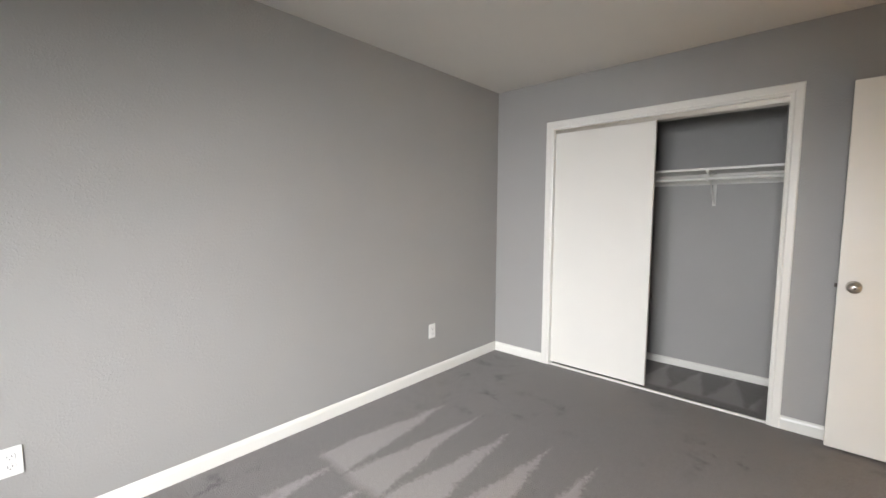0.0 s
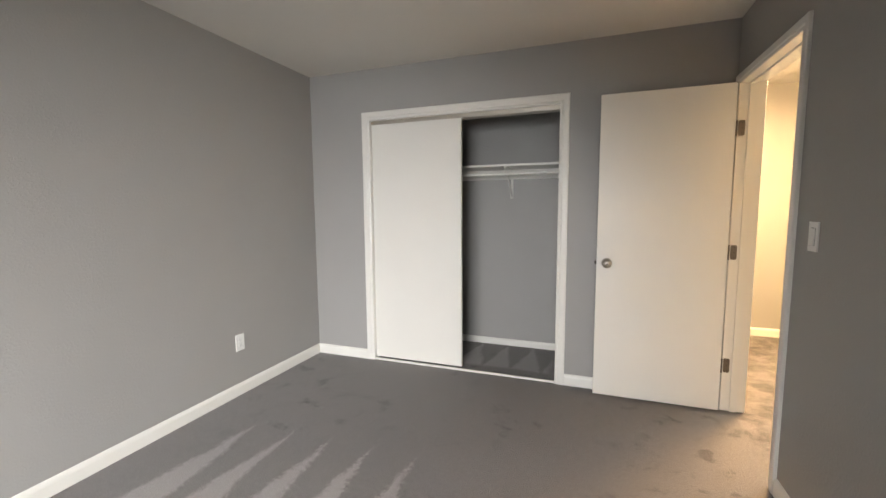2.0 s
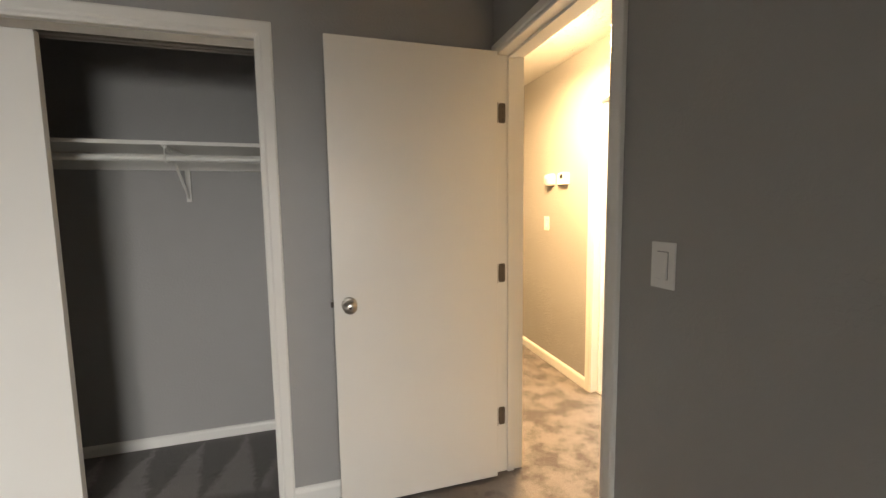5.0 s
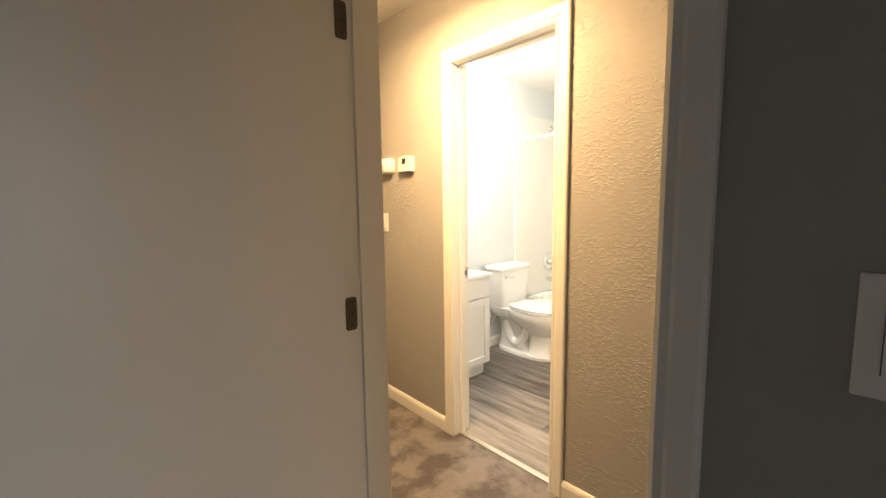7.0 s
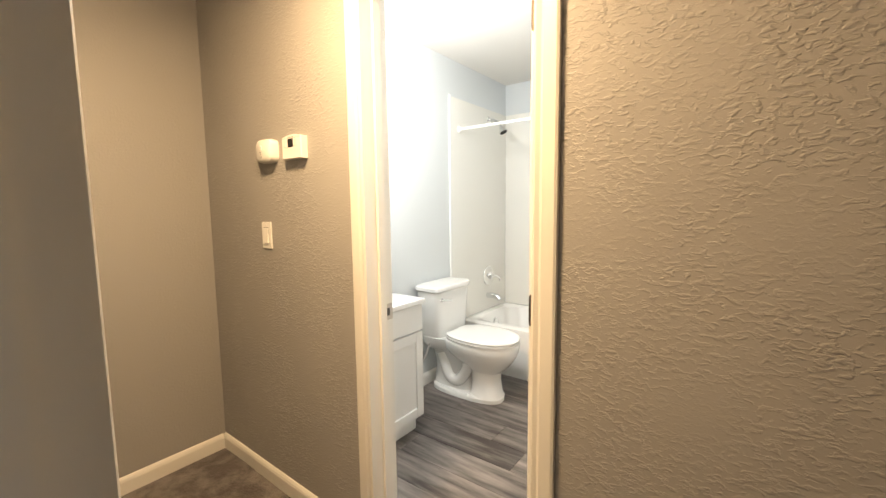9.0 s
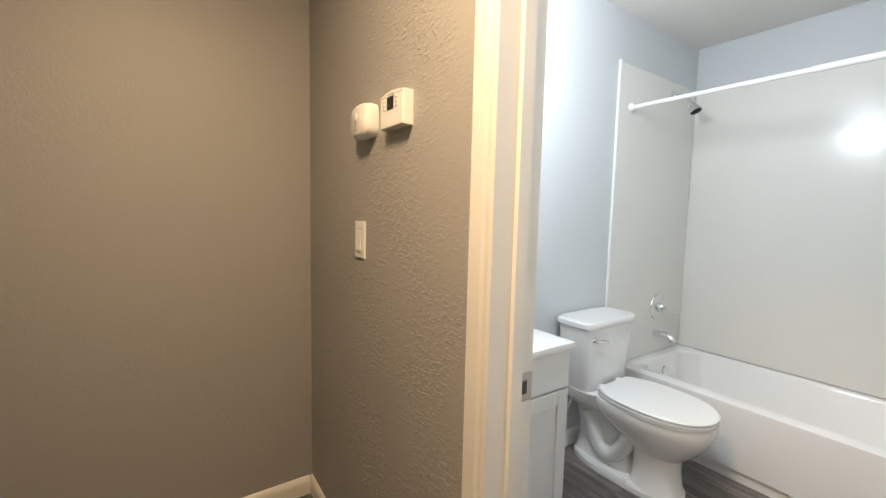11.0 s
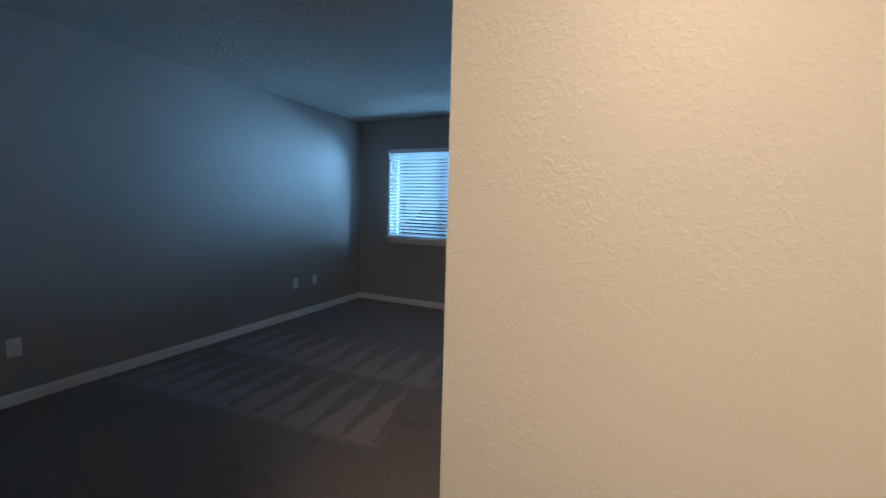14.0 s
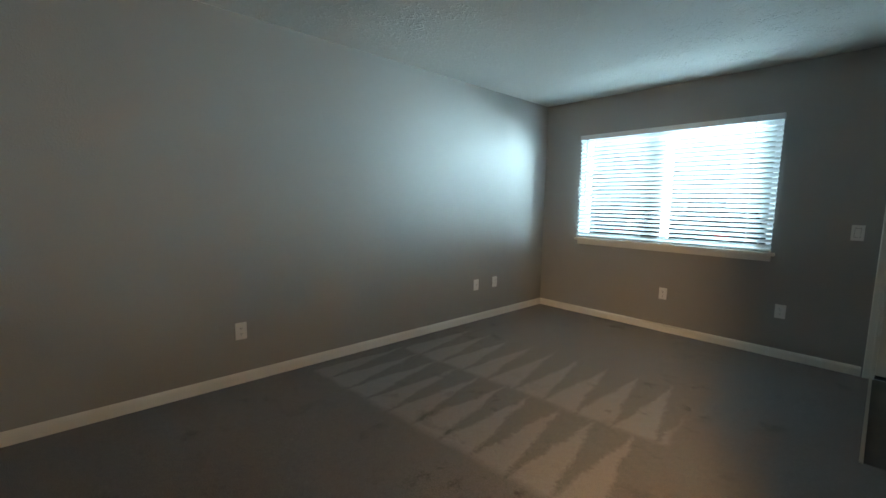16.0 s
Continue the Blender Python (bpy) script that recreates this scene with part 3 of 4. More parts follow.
# ---- plates on walls ----
def wall_plate(name, label, category, m, kind, group=""):
    """A cover plate with its device; local x across, y up, z out of the wall."""
    ob = root(name, label, category, m.translation, group)
    ob.matrix_basis = m
    ob.matrix_world = m

    def p(nm, bm, material, under, lab=""):
        bmesh.ops.transform(bm, matrix=m, verts=bm.verts[:])
        return part(nm, bm, material, under, lab)
    w = 0.0355
    p("cover_plate", box(-w, w, -0.0575, 0.0575, 0, 0.006, 0.002), plastic_white, ob)
    if kind == "rocker":
        # dark rim round the rocker, painted as the shade in its gap
        p("rocker_gap_shade", boxes((-0.0175, 0.0175, -0.0345, 0.0345, 0.006, 0.0066)), plate_shadow, ob)
        bm = loft([[(-0.0165, -0.033, 0.006), (0.0165, -0.033, 0.006), (0.0165, 0.033, 0.006), (-0.0165, 0.033, 0.006)],
                   [(-0.0165, -0.033, 0.0125), (0.0165, -0.033, 0.0125), (0.0165, 0.033, 0.0075), (-0.0165, 0.033, 0.0075)]])
        p("rocker", bm, plastic_white, ob)
    elif kind == "outlet":
        for dy in (-0.0195, 0.0195):
            r = p("receptacle", loft([oval(0, dy, 0.006, 0.0168, 0.0145, 3.0, 20), oval(0, dy, 0.0082, 0.0162, 0.014, 3.0, 20)]), plastic_white, ob)
            p("slot", boxes((-0.0075, -0.0055, dy - 0.001, dy + 0.007, 0.0082, 0.0086), (0.0055, 0.0075, dy - 0.001, dy + 0.007, 0.0082, 0.0086), (-0.002, 0.002, dy - 0.009, dy - 0.005, 0.0082, 0.0086)), plate_shadow, r)
        p("screw", turned([(0.006, 0.003), (0.0072, 0.0025)], Matrix.Identity(4), 10), plastic_white, ob)
    elif kind == "coax":
        p("connector", turned([(0.006, 0.0065), (0.008, 0.0065), (0.008, 0.0045), (0.017, 0.0045)], Matrix.Identity(4), 12), threshold_metal, ob)
    for dy in (-0.047, 0.047):
        if kind != "outlet":
            p("screw", turned([(0.006, 0.0028), (0.0068, 0.0024)], Matrix.Translation((0, dy, 0)), 10), plastic_white, ob)
    return ob


def on_wall(face, x, y, z):
    """A pose on a wall that faces that way, with local z out of it."""
    turn = {"+x": 90, "-x": -90, "-y": 0, "+y": 180}[face]
    return pose(x, y, z, 90, 0, turn)


wall_plate("light_switch", "white rocker light switch beside the bedroom door", "light switch", on_wall("-x", R, 2.17, 1.175), "rocker", "light switches")
wall_plate("power_outlet", "white duplex power outlet low on the bedroom wall", "outlet", on_wall("+x", L, 2.328, 0.37), "outlet", "power outlets")
wall_plate("power_outlet", "white power outlet low on the bedroom wall", "outlet", on_wall("+x", L, 0.0, 0.355), "outlet", "power outlets")
wall_plate("light_switch", "white rocker switch on the textured hall wall", "light switch", on_wall("-x", H1, 4.377, 1.19), "rocker", "light switches")
wall_plate("power_outlet", "white power outlet on the living room side wall", "outlet", on_wall("+x", L, 5.277, 0.39), "outlet", "power outlets")
wall_plate("cable_socket", "white cable socket plate low on the wall", "cable socket", on_wall("+x", L, 7.575, 0.415), "coax")
wall_plate("power_outlet", "white power outlet near the corner of the living room", "outlet", on_wall("+x", L, 7.871, 0.415), "outlet", "power outlets")
wall_plate("power_outlet", "white power outlet under the living room window", "outlet", on_wall("-y", -0.195, N, 0.41), "outlet", "power outlets")
wall_plate("power_outlet", "white power outlet beside the living room window", "outlet", on_wall("-y", 0.709, N, 0.42), "outlet", "power outlets")
wall_plate("light_switch", "white rocker switch beside the entry door", "light switch", on_wall("-y", 1.098, N, 1.096), "rocker", "light switches")

# thermostat: rounded top, small dark screen, button pairs
tm = on_wall("-x", H1, 4.128, 1.545)
th = root("thermostat", "white wall thermostat with a small dark screen", "thermostat")
th.matrix_basis = th.matrix_world = tm


def local(nm, bm, material, under, m, lab="", smooth=False):
    bmesh.ops.transform(bm, matrix=m, verts=bm.verts[:])
    return part(nm, bm, material, under, lab, smooth)


arch = [(-0.062, -0.05), (0.062, -0.05)] + [(0.062 - 0.124 * i / 10, 0.034 + 0.008 * math.sin(math.pi * i / 10)) for i in range(11)]
local("housing", loft([[(x, y, 0) for x, y in arch], [(x, y, 0.024) for x, y in arch], [(x * 0.96, y * 0.96, 0.029) for x, y in arch]]), plastic_white, th, tm)
local("lid_seam", boxes((-0.058, 0.058, 0.028, 0.0293, 0.0285, 0.0294)), grey_print, th, tm)
local("screen", boxes((-0.021, 0.013, -0.006, 0.026, 0.029, 0.0302)), lcd, th, tm, "dark liquid crystal screen")
for x in (-0.038, 0.028):
    for y in (0.0, 0.011, 0.022):
        local("button", box(x - 0.005, x + 0.005, y - 0.003, y + 0.003, 0.028, 0.032, 0.001), plastic_white, th, tm)
local("brand_mark", boxes((-0.02, 0.014, 0.0310, 0.0335, 0.0288, 0.0292)), grey_print, th, tm)

sm = on_wall("-x", H1, 4.315, 1.54)
co = root("gas_alarm", "white plug-size carbon monoxide alarm with rounded corners", "alarm")
co.matrix_basis = co.matrix_world = sm
local("housing", loft([oval(0, 0, 0, 0.056, 0.047, 4.5), oval(0, 0, 0.016, 0.058, 0.049, 4.5), oval(0, 0, 0.034, 0.055, 0.046, 4.0), oval(0, 0, 0.041, 0.047, 0.038, 3.6)]), plastic_white, co, sm, smooth=True)
local("test_button", turned([(0.040, 0.012), (0.0435, 0.011), (0.0445, 0.008)], sm.inverted() @ sm @ Matrix.Translation((-0.012, 0.012, 0)), 20), plastic_white, co, sm)
local("label_bar", boxes((-0.02, -0.004, -0.006, -0.003, 0.041, 0.0415), (-0.022, -0.002, -0.024, -0.022, 0.041, 0.0415), (-0.022, -0.002, -0.029, -0.027, 0.041, 0.0415)), grey_print, co, sm)
local("indicator", boxes((-0.015, -0.009, -0.015, -0.009, 0.041, 0.0416)), grey_print, co, sm)

# ---- living room window ----
win = root("window_living", "white sliding window behind lowered blinds", "window", (-0.27, N, WZ0), kind="structure")
wy = N + 0.085
part("window_frame", boxes((WX0, WX0 + 0.05, wy, wy + 0.05, WZ0, WZ1), (WX1 - 0.05, WX1, wy, wy + 0.05, WZ0, WZ1), (WX0 + 0.05, WX1 - 0.05, wy, wy + 0.05, WZ0, WZ0 + 0.05), (WX0 + 0.05, WX1 - 0.05, wy, wy + 0.05, WZ1 - 0.05, WZ1)), frame_white, win)
part("meeting_stile", boxes((-0.30, -0.235, wy - 0.004, wy + 0.046, WZ0 + 0.05, WZ1 - 0.05)), frame_white, win)
for a, b in ((WX0 + 0.05, -0.30), (-0.235, WX1 - 0.05)):
    pane = part("pane", boxes((a, b, wy + 0.02, wy + 0.026, WZ0 + 0.05, WZ1 - 0.05)), glass, win, "clear glass pane")
    pane.visible_shadow = False
part("window_sill", box(WX0 - 0.035, WX1 + 0.035, N - 0.04, N + 0.085, WZ0 - 0.028, WZ0, 0.004), trim_white, win, "white window stool")
part("apron", box(WX0 - 0.01, WX1 + 0.01, N - 0.014, N, WZ0 - 0.075, WZ0 - 0.028, 0.003), trim_white, win)

blind = root("window_blind", "white horizontal slat blind lowered over the living room window", "blinds", (-0.27, N - 0.02, WZ1))
bx0, bx1, by = WX0 - 0.012, WX1 + 0.012, N - 0.03
part("headrail", box(bx0, bx1, by - 0.022, by + 0.028, WZ1 - 0.028, WZ1 + 0.022, 0.003), frame_white, blind)
nsl, ztop, zbot = 25, WZ1 - 0.05, WZ0 + 0.05
slat = None
for i in range(nsl):
    z = ztop - (ztop - zbot) * i / (nsl - 1)
    if slat is None:
        sx0, sx1 = bx0 + 0.004, bx1 - 0.004
        tilt = radians(SLAT_TILT)
        prof = []
        for k in range(7):
            a = (k / 6 - 0.5) * 0.05
            prof.append((a * math.cos(tilt), a * math.sin(tilt) + 0.003 * (1 - (k / 3 - 1) ** 2)))
        top = [(a, b + 0.0014) for a, b in prof]
        ring = prof + top[::-1]
        slat = part("slat", loft([[(sx0, by + a, b) for a, b in ring], [(sx1, by + a, b) for a, b in ring]]), slat_mat, blind)
        slat_mesh = slat.data
    else:
        slat = new("slat", slat_mesh)
        slat.parent = blind
        slat.matrix_parent_inverse = blind.matrix_world.inverted()
    slat.location = (0, 0, z)
part("bottom_rail", box(bx0 + 0.004, bx1 - 0.004, by - 0.024, by + 0.024, WZ0 + 0.004, WZ0 + 0.026, 0.004), slat_mat, blind)
for x in (bx0 + 0.18, -0.27, bx1 - 0.18):
    part("ladder_cord", boxes((x - 0.0012, x + 0.0012, by - 0.026, by - 0.0245, WZ0 + 0.02, WZ1 - 0.02), (x - 0.0012, x + 0.0012, by + 0.0245, by + 0.026, WZ0 + 0.02, WZ1 - 0.02)), plastic_white, blind)
part("tilt_wand", pipe([(bx0 + 0.09, by - 0.032, WZ1 - 0.03), (bx0 + 0.09, by - 0.034, WZ0 + 0.35)], 0.004, 8), plastic_white, blind)

# bedroom window behind the walker
bwin = root("window_bedroom", "white sliding bedroom window", "window", (-0.25, S, BW[2]), kind="structure")
part("window_frame", boxes((BW[0], BW[0] + 0.05, S - 0.1, S - 0.05, BW[2], BW[3]), (BW[1] - 0.05, BW[1], S - 0.1, S - 0.05, BW[2], BW[3]), (BW[0] + 0.05, BW[1] - 0.05, S - 0.1, S - 0.05, BW[2], BW[2] + 0.05), (BW[0] + 0.05, BW[1] - 0.05, S - 0.1, S - 0.05, BW[3] - 0.05, BW[3]), (0.42, 0.48, S - 0.1, S - 0.05, BW[2] + 0.05, BW[3] - 0.05)), frame_white, bwin)
pane = part("pane", boxes((BW[0] + 0.05, BW[1] - 0.05, S - 0.078, S - 0.072, BW[2] + 0.05, BW[3] - 0.05)), glass, bwin)
pane.visible_shadow = False

# ---- bathroom ----
van = root("vanity_cabinet", "white shaker vanity cabinet with a drawer front and doors", "vanity", (2.94, 4.36, 0))
VX0, VX1, VY, VZ = 2.625, 3.262, 4.175, 0.765
part("body", boxes((VX0, VX1, VY, BB, 0.1, VZ)), cabinet_white, van)
part("toe_kick", boxes((VX0, VX1 - 0.004, VY + 0.045, BB, 0.0, 0.1)), cabinet_white, van)
part("drawer_front", box(VX0 + 0.004, VX1 - 0.002, VY - 0.018, VY, 0.615, VZ - 0.004, 0.002), cabinet_white, van)


def shaker(x0, x1, z0, z1, y, knob_x):
    d = part("door", boxes((x0, x1, y - 0.009, y, z0, z1)), cabinet_white, van)
    for a0, a1 in ((x0, x0 + 0.055), (x1 - 0.055, x1)):
        part("stile", box(a0, a1, y - 0.018, y - 0.009, z0, z1, 0.0015, 1), cabinet_white, d)
    for c0, c1 in ((z0, z0 + 0.055), (z1 - 0.055, z1)):
        part("rail", box(x0 + 0.0555, x1 - 0.0555, y - 0.018, y - 0.009, c0, c1, 0.0015, 1), cabinet_white, d)
    part("knob", turned([(0, 0.006), (0.012, 0.005), (0.016, 0.012), (0.022, 0.0135), (0.026, 0.009)], pose(knob_x, y - 0.018, z1 - 0.10, 90, 0, 0), 16), nickel, d, "round nickel knob", smooth=True)


shaker(VX0 + 0.004, 2.941, 0.108, 0.605, VY, 2.905)
shaker(2.945, VX1 - 0.002, 0.108, 0.605, VY, 2.985)
top = root("countertop", "white moulded vanity top with a basin", "countertop", (2.94, 4.36, VZ))
part("slab", box(VX0 - 0.02, VX1 + 0.012, VY - 0.03, BB, VZ, VZ + 0.028, 0.005), porcelain, top, smooth=True)
part("backsplash", box(VX0 - 0.02, VX1 + 0.012, BB - 0.015, BB, VZ + 0.028, VZ + 0.1, 0.004), porcelain, top)
part("basin_rim", loft([oval(2.92, 4.34, VZ + 0.028, 0.21, 0.13, 2.4), oval(2.92, 4.34, VZ + 0.034, 0.205, 0.125, 2.4), oval(2.92, 4.34, VZ + 0.034, 0.19, 0.112, 2.4), oval(2.92, 4.34, VZ + 0.0285, 0.16, 0.09, 2.4)]), porcelain, top, smooth=True)
faucet = root("faucet", "chrome bathroom faucet on the vanity top", "faucet", (2.92, 4.5, VZ + 0.028))
part("body", pipe([(2.92, 4.49, VZ + 0.028), (2.92, 4.49, VZ + 0.10), (2.92, 4.46, VZ + 0.13), (2.92, 4.40, VZ + 0.12)], 0.013, 14), chrome, faucet, smooth=True)
part("lever", pipe([(2.92, 4.49, VZ + 0.11), (2.92, 4.51, VZ + 0.16)], 0.006, 8), chrome, faucet)

toilet = root("toilet", "white two-piece toilet with closed elongated seat", "toilet", (3.84, 4.2, 0))
tx = 3.84
bowl = [(0.20, 4.085, 0.088, 0.112, 2.2), (0.25, 4.10, 0.120, 0.185, 2.2), (0.30, 4.125, 0.150, 0.245, 2.2), (0.345, 4.135, 0.172, 0.278, 2.2), (0.385, 4.135, 0.182, 0.285, 2.2), (0.40, 4.135, 0.180, 0.283, 2.2)]
foot = [(0.0, 4.235, 0.118, 0.278, 2.6), (0.026, 4.235, 0.118, 0.278, 2.6), (0.038, 4.235, 0.108, 0.267, 2.5)]
pedestal = [(0.03, 4.075, 0.104, 0.112, 2.8), (0.06, 4.078, 0.092, 0.104, 2.6), (0.13, 4.08, 0.085, 0.098, 2.5), (0.20, 4.085, 0.089, 0.106, 2.4), (0.27, 4.10, 0.118, 0.15, 2.2)]
rear = [(0.03, 4.34, 0.078, 0.165, 3), (0.10, 4.34, 0.060, 0.155, 3), (0.20, 4.345, 0.062, 0.15, 3), (0.29, 4.37, 0.085, 0.145, 3), (0.36, 4.39, 0.13, 0.145, 3)]
for name, rings in (("bowl", bowl), ("foot", foot), ("pedestal", pedestal), ("rear_body", rear)):
    part(name, loft([oval(tx, cy, z, rx, ry, p, 36) for z, cy, rx, ry, p in rings]), porcelain, toilet, smooth=True)
part("deck", loft([oval(tx, 4.42, 0.30, 0.10, 0.12, 3.5), oval(tx, 4.42, 0.36, 0.165, 0.12, 4), oval(tx, 4.42, 0.405, 0.175, 0.12, 4)]), porcelain, toilet, smooth=True)
trap = [(tx - 0.075, 4.12, 0.31), (tx - 0.075, 4.17, 0.25), (tx - 0.066, 4.21, 0.17), (tx - 0.060, 4.27, 0.10), (tx - 0.058, 4.34, 0.11), (tx - 0.060, 4.38, 0.19), (tx - 0.066, 4.41, 0.28)]
fine = []
for i in range(len(trap) - 1):
    p0, p1, p2, p3 = (Vector(trap[max(0, min(len(trap) - 1, i + k))]) for k in (-1, 0, 1, 2))
    for k in range(5):
        u = k / 5
        fine.append(0.5 * (2 * p1 + (p2 - p0) * u + (2 * p0 - 5 * p1 + 4 * p2 - p3) * u * u + (3 * p1 - p0 - 3 * p2 + p3) * u ** 3))
part("trapway", pipe(fine + [Vector(trap[-1])], 0.040, 16), porcelain, toilet, smooth=True)
part("bolt_cap", turned([(0, 0.014), (0.012, 0.012), (0.018, 0.006)], pose(tx - 0.105, 4.17, 0.03), 14), porcelain, toilet, smooth=True)
seat = part("seat", loft([oval(tx, 4.115, 0.402, 0.183, 0.262, 2.25, 36, 4.33), oval(tx, 4.115, 0.420, 0.187, 0.266, 2.25, 36, 4.33)]), porcelain, toilet, smooth=True)
part("seat_lid", loft([oval(tx, 4.115, 0.4225, 0.181, 0.262, 2.25, 36, 4.33), oval(tx, 4.115, 0.436, 0.186, 0.266, 2.25, 36, 4.33), oval(tx, 4.115, 0.443, 0.178, 0.258, 2.25, 36, 4.325)]), porcelain, toilet, smooth=True)
for dx in (-0.075, 0.075):
    part("seat_hinge", box(tx + dx - 0.02, tx + dx + 0.02, 4.325, 4.355, 0.405, 0.435, 0.006), porcelain, seat)
part("tank", loft([oval(tx, 4.44, 0.40, 0.165, 0.085, 5), oval(tx, 4.44, 0.43, 0.18, 0.092, 6), oval(tx, 4.44, 0.725, 0.202, 0.10, 7)]), porcelain, toilet, smooth=True)
part("tank_lid", loft([oval(tx, 4.437, 0.727, 0.206, 0.104, 7), oval(tx, 4.437, 0.735, 0.214, 0.110, 7), oval(tx, 4.437, 0.756, 0.214, 0.110, 7), oval(tx, 4.437, 0.766, 0.205, 0.102, 7)]), porcelain, toilet, smooth=True)
lev = part("flush_lever", pipe([(tx - 0.15, 4.345, 0.675), (tx - 0.15, 4.325, 0.675), (tx - 0.11, 4.318, 0.670), (tx - 0.075, 4.318, 0.665)], 0.007, 10), chrome, toilet, "chrome flush lever", smooth=True)
part("escutcheon", turned([(0, 0.014), (0.008, 0.012)], pose(tx - 0.15, 4.345, 0.675, 90, 0, 0), 16), chrome, lev)
hose = root("supply_hose", "braided water supply hose looping to the toilet", "hose", (3.6, 4.5, 0.2))
loop = [(3.60, 4.545, 0.21), (3.60, 4.50, 0.21)] + [(3.615 + 0.05 * math.sin(a), 4.49 - 0.012 * a / 6, 0.26 - 0.05 * math.cos(a)) for a in [i * 2 * math.pi / 16 for i in range(17)]] + [(3.66, 4.46, 0.27), (3.70, 4.44, 0.40)]
part("tube", pipe(loop, 0.006, 8), hose_grey, hose, smooth=True)
part("stop_valve", turned([(0, 0.02), (0.006, 0.02), (0.006, 0.009), (0.05, 0.011)], pose(3.60, BB, 0.21, 90, 0, 0), 14), chrome, hose)

tub = root("bathtub", "white alcove bathtub with a plain skirt", "bathtub", (4.6, 3.79, 0))
TX0, TX1, TY0, TY1, TZ = 4.225, BX, 3.02, BB, 0.385


def rr(x0, x1, y0, y1, z, power=9, n=48):
    return oval((x0 + x1) / 2, (y0 + y1) / 2, z, (x1 - x0) / 2, (y1 - y0) / 2, power, n)


part("shell", loft([rr(TX0 + 0.02, TX1, TY0, TY1, 0, 40), rr(TX0 + 0.02, TX1, TY0, TY1, 0.03, 40), rr(TX0 + 0.02, TX1, TY0, TY1, 0.055, 40), rr(TX0 + 0.004, TX1, TY0, TY1, 0.06, 40), rr(TX0, TX1, TY0, TY1, TZ - 0.03, 40), rr(TX0 + 0.004, TX1, TY0, TY1, TZ - 0.006, 40), rr(TX0 + 0.014, TX1 - 0.01, TY0 + 0.01, TY1 - 0.01, TZ, 30),
                    rr(TX0 + 0.075, TX1 - 0.055, TY0 + 0.10, TY1 - 0.075, TZ, 8), rr(TX0 + 0.09, TX1 - 0.068, TY0 + 0.12, TY1 - 0.09, TZ - 0.015, 7), rr(TX0 + 0.12, TX1 - 0.10, TY0 + 0.22, TY1 - 0.12, 0.14, 6), rr(TX0 + 0.17, TX1 - 0.15, TY0 + 0.32, TY1 - 0.18, 0.09, 5)]), porcelain, tub, smooth=True)
part("overflow_cover", turned([(0, 0.036), (0.008, 0.034), (0.011, 0.02)], pose(4.62, TY1 - 0.108, 0.29, 90 - 12, 0, 0), 24), chrome, tub, "chrome overflow cover", smooth=True)
sur = root("tub_surround", "off-white acrylic tub surround panels with edge trim", "tub surround", (4.6, 4.2, 0.4))
part("end_panel", box(4.095, BX - 0.012, BB - 0.010, BB, 0.0 + TZ, 2.135, 0.002), acrylic, sur)
part("end_panel_edge", box(4.08, 4.100, BB - 0.014, BB, 0.09, 2.145, 0.004), porcelain, sur)
part("back_panel", box(BX - 0.012, BX, 3.02, BB - 0.010, TZ, 2.135, 0.002), acrylic, sur)
part("lower_strip", boxes((4.10, 4.225, BB - 0.010, BB, 0.09, TZ)), acrylic, sur)
rod = root("shower_rod", "white straight shower curtain rod with end flanges", "curtain rod", (4.2, 3.8, 1.9))
part("tube", pipe([(4.21, BB - 0.010, 1.905), (4.21, 3.7, 1.905)], 0.0115, 16), porcelain, rod, smooth=True)
part("outer_tube", pipe([(4.21, 3.75, 1.905), (4.21, 3.02, 1.905)], 0.0145, 16), porcelain, rod, smooth=True)
for y, s in ((BB - 0.010, 90), (3.02, -90)):
    part("flange", turned([(0, 0.026), (0.012, 0.024), (0.022, 0.016)], pose(4.21, y, 1.905, s, 0, 0), 20), porcelain, rod, smooth=True)
sh = root("shower_fixture", "chrome shower head on a bent arm", "shower", (4.67, BB, 2.05))
part("escutcheon", turned([(0, 0.03), (0.006, 0.027), (0.011, 0.014)], pose(4.67, BB - 0.010, 2.05, 90, 0, 0), 20), chrome, sh, smooth=True)
part("arm", pipe([(4.67, BB - 0.01, 2.05), (4.67, 4.50, 2.045), (4.67, 4.46, 2.02), (4.67, 4.43, 1.985)], 0.009, 12), chrome, sh, smooth=True)
hd = part("head", turned([(0, 0.013), (0.02, 0.016), (0.03, 0.024), (0.06, 0.036), (0.068, 0.036)], look((4.67, 4.432, 1.988), (4.665, 4.385, 1.90)) @ Matrix.Rotation(math.pi, 4, "X"), 24), chrome, sh, smooth=True)
part("spray_face", turned([(0.068, 0.032), (0.0695, 0.030)], look((4.67, 4.432, 1.988), (4.665, 4.385, 1.90)) @ Matrix.Rotation(math.pi, 4, "X"), 24), rubber, hd, "dark spray face")
valve = root("shower_valve", "chrome shower valve with a lever on a round plate", "valve", (4.65, BB, 0.69))
part("escutcheon", turned([(0, 0.085), (0.006, 0.083), (0.012, 0.06), (0.014, 0.03), (0.04, 0.026), (0.05, 0.02)], pose(4.655, BB - 0.010, 0.69, 90, 0, 0), 32), chrome, valve, smooth=True)
part("lever", pipe([(4.655, BB - 0.055, 0.69), (4.70, BB - 0.075, 0.685), (4.735, BB - 0.08, 0.665), (4.745, BB - 0.08, 0.635)], 0.009, 10), chrome, valve, smooth=True)
spout = root("tub_spout", "chrome tub spout under the shower valve", "tub spout", (4.64, BB, 0.5))
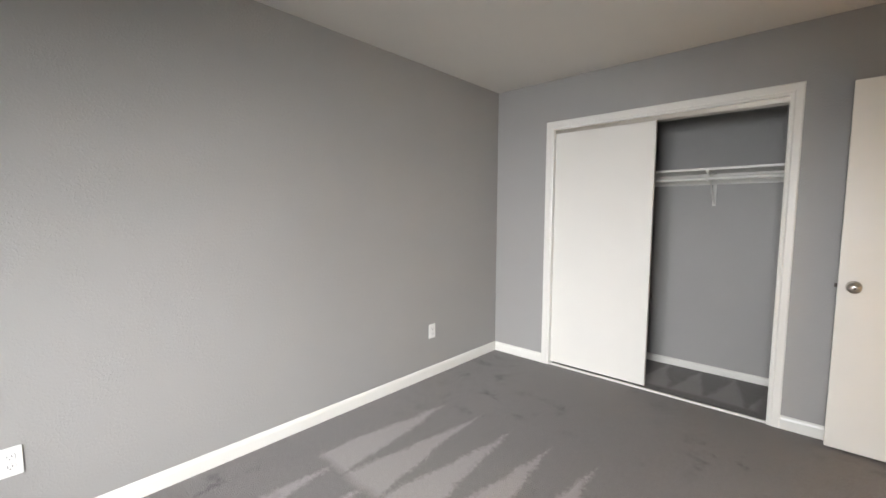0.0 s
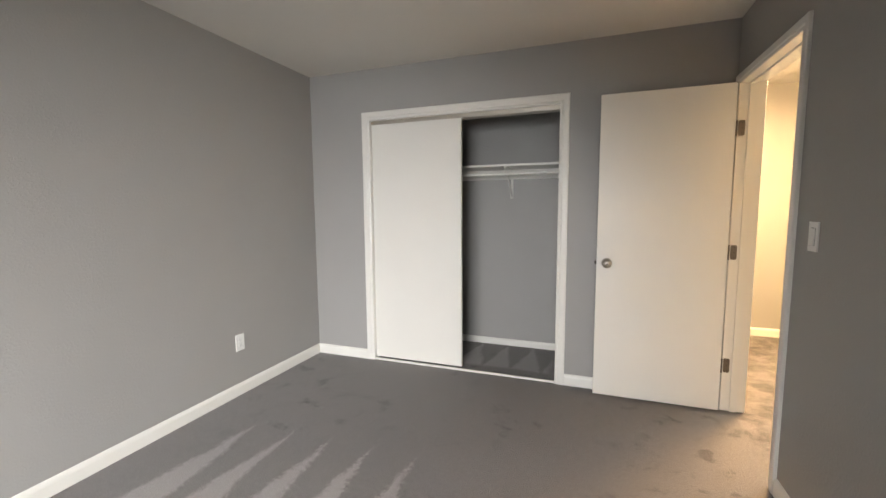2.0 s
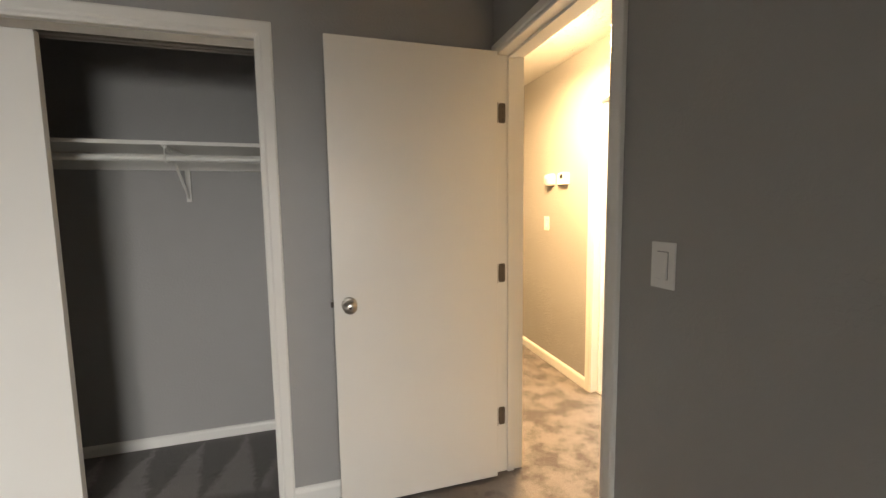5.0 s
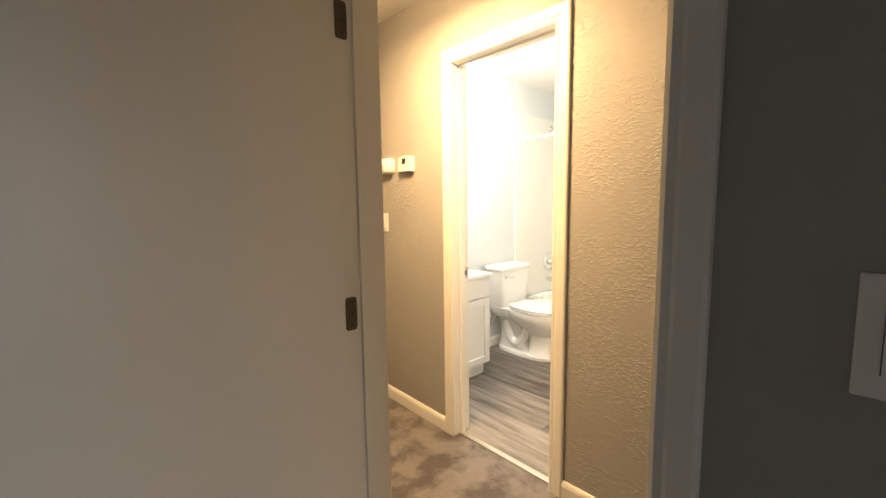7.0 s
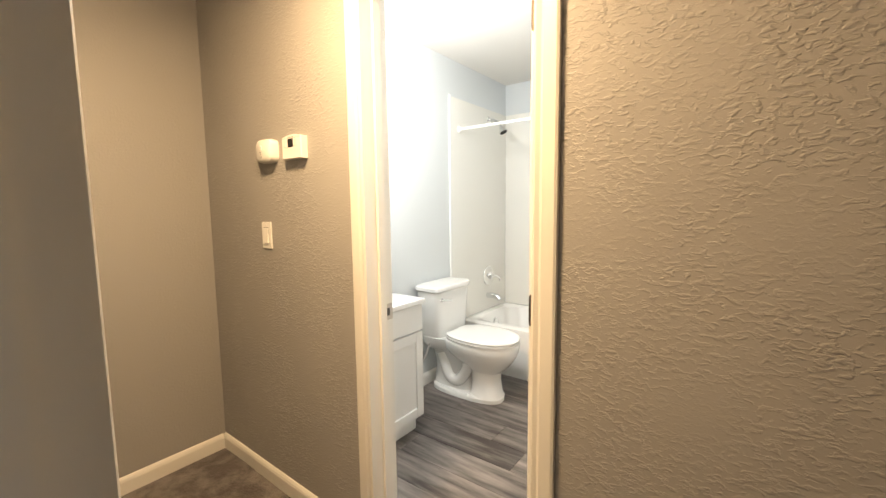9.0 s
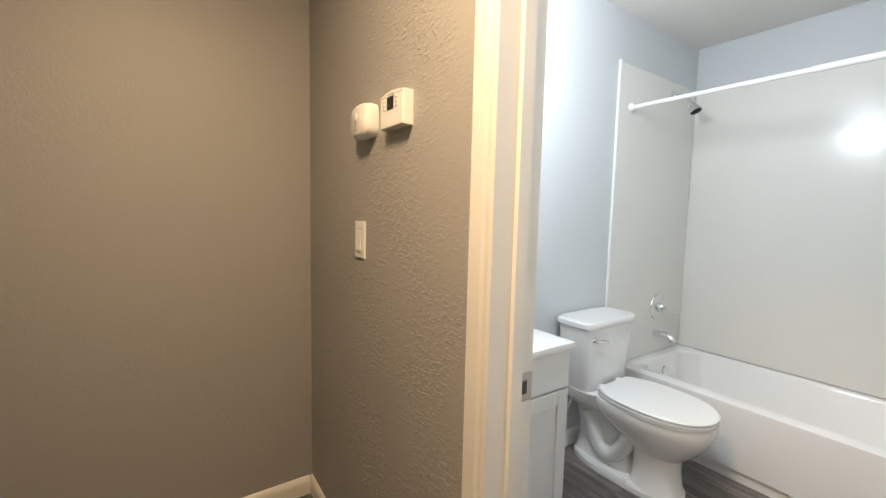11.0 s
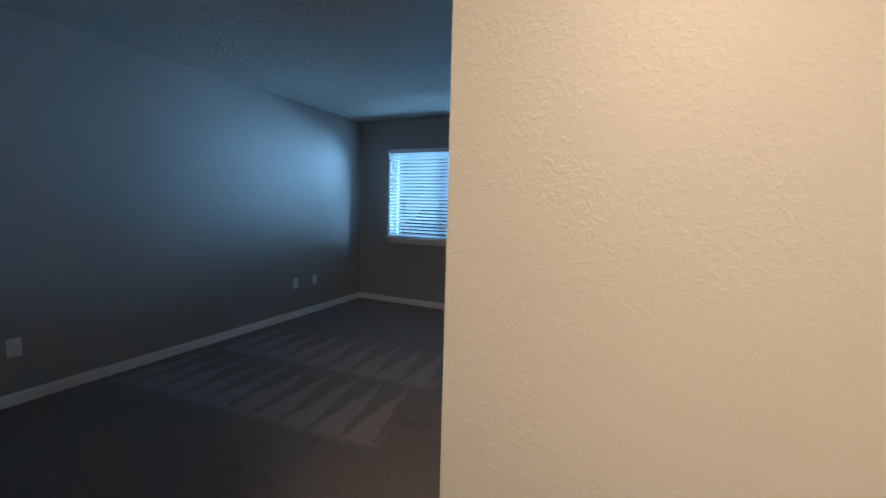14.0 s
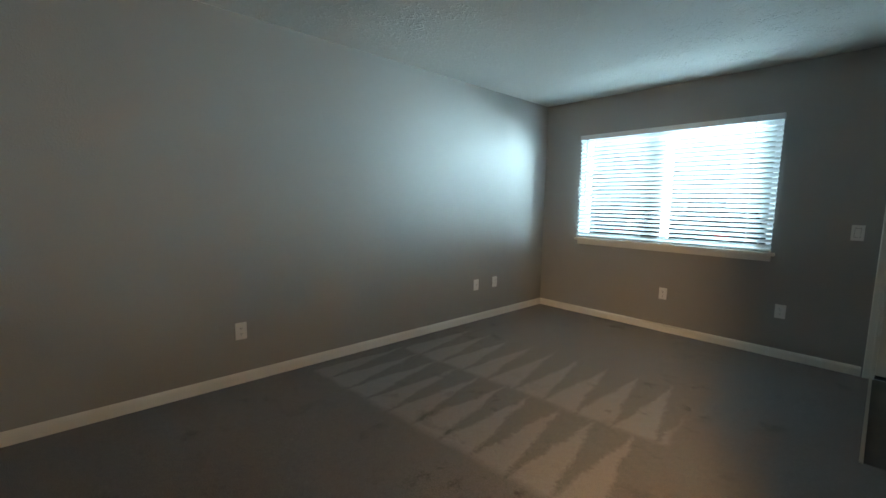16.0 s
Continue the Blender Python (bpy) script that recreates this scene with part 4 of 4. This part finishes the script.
part("body", pipe([(4.64, BB - 0.01, 0.515), (4.64, BB - 0.08, 0.515), (4.64, BB - 0.12, 0.508), (4.64, BB - 0.135, 0.485)], 0.024, 16), chrome, spout, smooth=True)
vl = root("vanity_light", "frosted glass vanity light above the bathroom mirror wall", "wall lamp", (2.98, BB, 2.1))
part("back_plate", box(2.78, 3.18, BB - 0.03, BB, 2.10, 2.18, 0.004), chrome, vl)
hl = root("ceiling_light", "low round ceiling lamp base in the hall", "ceiling light", (1.92, 3.6, TOP))
part("base", turned([(0, 0.14), (0.02, 0.135), (0.025, 0.12)], pose(1.92, 3.6, TOP, 180, 0, 0), 32), plastic_white, hl, smooth=True)
part("lamp_holder", turned([(0, 0.02), (0.08, 0.02)], pose(1.92, 3.6, TOP - 0.025, 180, 0, 0), 16), plastic_white, hl)

# thresholds between carpet and hard floors
struct("trim_entry_strip", boxes((1.256, 1.272, 7.27, N, LF, LF + 0.008)), threshold_metal, "thin metal carpet edge strip", "threshold")
struct("trim_bath_threshold", box(H1 + 0.03, H1 + 0.06, BY0, BY1, -0.004, 0.008, 0.002), threshold_metal, "carpet edge strip in the bathroom doorway", "threshold")

# ---- outside the living room window ----
struct("ground", boxes((-60, 60, N + 0.3, 90, -0.3, -0.2), (-60, 60, -70, S - 0.3, -0.3, -0.2)), asphalt, "asphalt parking lot outside", "ground")
far = root("apartment_building", "tan apartment building across the parking lot", "building", (-4, 32, -0.2))
part("wall", boxes((-26, 16, 30, 38, -0.2, 5.4)), stucco, far)
part("roof", boxes((-26.5, 16.5, 29.4, 38.5, 5.4, 5.8)), asphalt, far)
for i in range(9):
    for z in (0.7, 3.3):
        w = part("window", boxes((-24 + i * 4.4, -22.2 + i * 4.4, 29.97, 30.0, z, z + 1.2)), car_glass, far)


def parked_car(x, y):
    c = root("parked_car", "dark parked car with red tail lamps", "car", (x, y, -0.2), "parked cars")
    prof = [(-2.1, 0.35), (-2.15, 0.75), (-1.95, 0.95), (-1.3, 1.0), (-0.75, 1.42), (0.75, 1.44), (1.45, 1.02), (2.0, 0.92), (2.15, 0.7), (2.1, 0.35)]
    bm = loft([[(x - 0.85, y + a, b - 0.2) for a, b in prof], [(x - 0.9, y + a, b * 0.97 - 0.2) for a, b in prof], [(x + 0.9, y + a, b * 0.97 - 0.2) for a, b in prof], [(x + 0.85, y + a, b - 0.2) for a, b in prof]])
    part("body", bm, car_paint, c)
    part("rear_window", loft([[(x - 0.65, y - 1.28, 0.83), (x + 0.65, y - 1.28, 0.83), (x + 0.55, y - 0.80, 1.19), (x - 0.55, y - 0.80, 1.19)], [(x - 0.65, y - 1.29, 0.84), (x + 0.65, y - 1.29, 0.84), (x + 0.55, y - 0.81, 1.20), (x - 0.55, y - 0.81, 1.20)]]), car_glass, c)
    for s in (-1, 1):
        part("tail_lamp", box(x + s * 0.7 - 0.16, x + s * 0.7 + 0.16, y - 2.18, y - 2.1, 0.42, 0.6, 0.02), tail_red, c)
        for dy in (-1.3, 1.3):
            wh = part("wheel", turned([(-0.1, 0.3), (0.1, 0.3)], pose(x + s * 0.8, y + dy, 0.1, 0, 90, 0), 20), rubber, c)
            part("rim", turned([(-0.105, 0.18), (0.105, 0.18)], pose(x + s * 0.8, y + dy, 0.1, 0, 90, 0), 16), threshold_metal, wh)


for x, y in ((-5.2, 19.5), (-2.4, 19.3), (0.6, 19.6)):
    parked_car(x, y)

# ---- floor pieces, last ----
struct("floor_bath_base", boxes((2.5, BX, 3.02, BB, -0.1, -0.006)), subfloor, "dark joints under the bathroom planks", "floor")
fb = bpy.data.objects["floor_bath_base"]
shared = {}


def lay(owner, x0, x1, y0, y1, width, length, material, z1):
    rng = random.Random(7)
    x = x0
    while x < x1 - 0.01:
        xe = min(x + width, x1)
        y = y0 - rng.random() * length
        while y < y1:
            a, b = max(y, y0), min(y + length, y1)
            if b - a > 0.02:
                key = (round(xe - x, 3), round(b - a, 3), material.name)
                if key not in shared:
                    bm = box(0, xe - x - 0.0016, 0, b - a - 0.0016, -0.008, 0, 0.0008, 1)
                    me = bpy.data.meshes.new("plank")
                    bm.to_mesh(me)
                    bm.free()
                    me.materials.append(material)
                    shared[key] = me
                ob = new("plank", shared[key])
                ob.parent = owner
                ob.location = (x, a, z1)
            y += length
        x = xe


lay(fb, 2.515, TX0 + 0.02, 3.02, BB, 0.178, 1.22, vinyl_plank, 0.002)
struct("floor_entry_base", boxes((1.26, 2.7, 7.28, N, -0.1, LF - 0.006)), subfloor, "dark joints under the entry planks", "floor")
lay(bpy.data.objects["floor_entry_base"], 1.272, 2.7, 7.28, N, 0.178, 1.22, entry_plank, LF + 0.002)
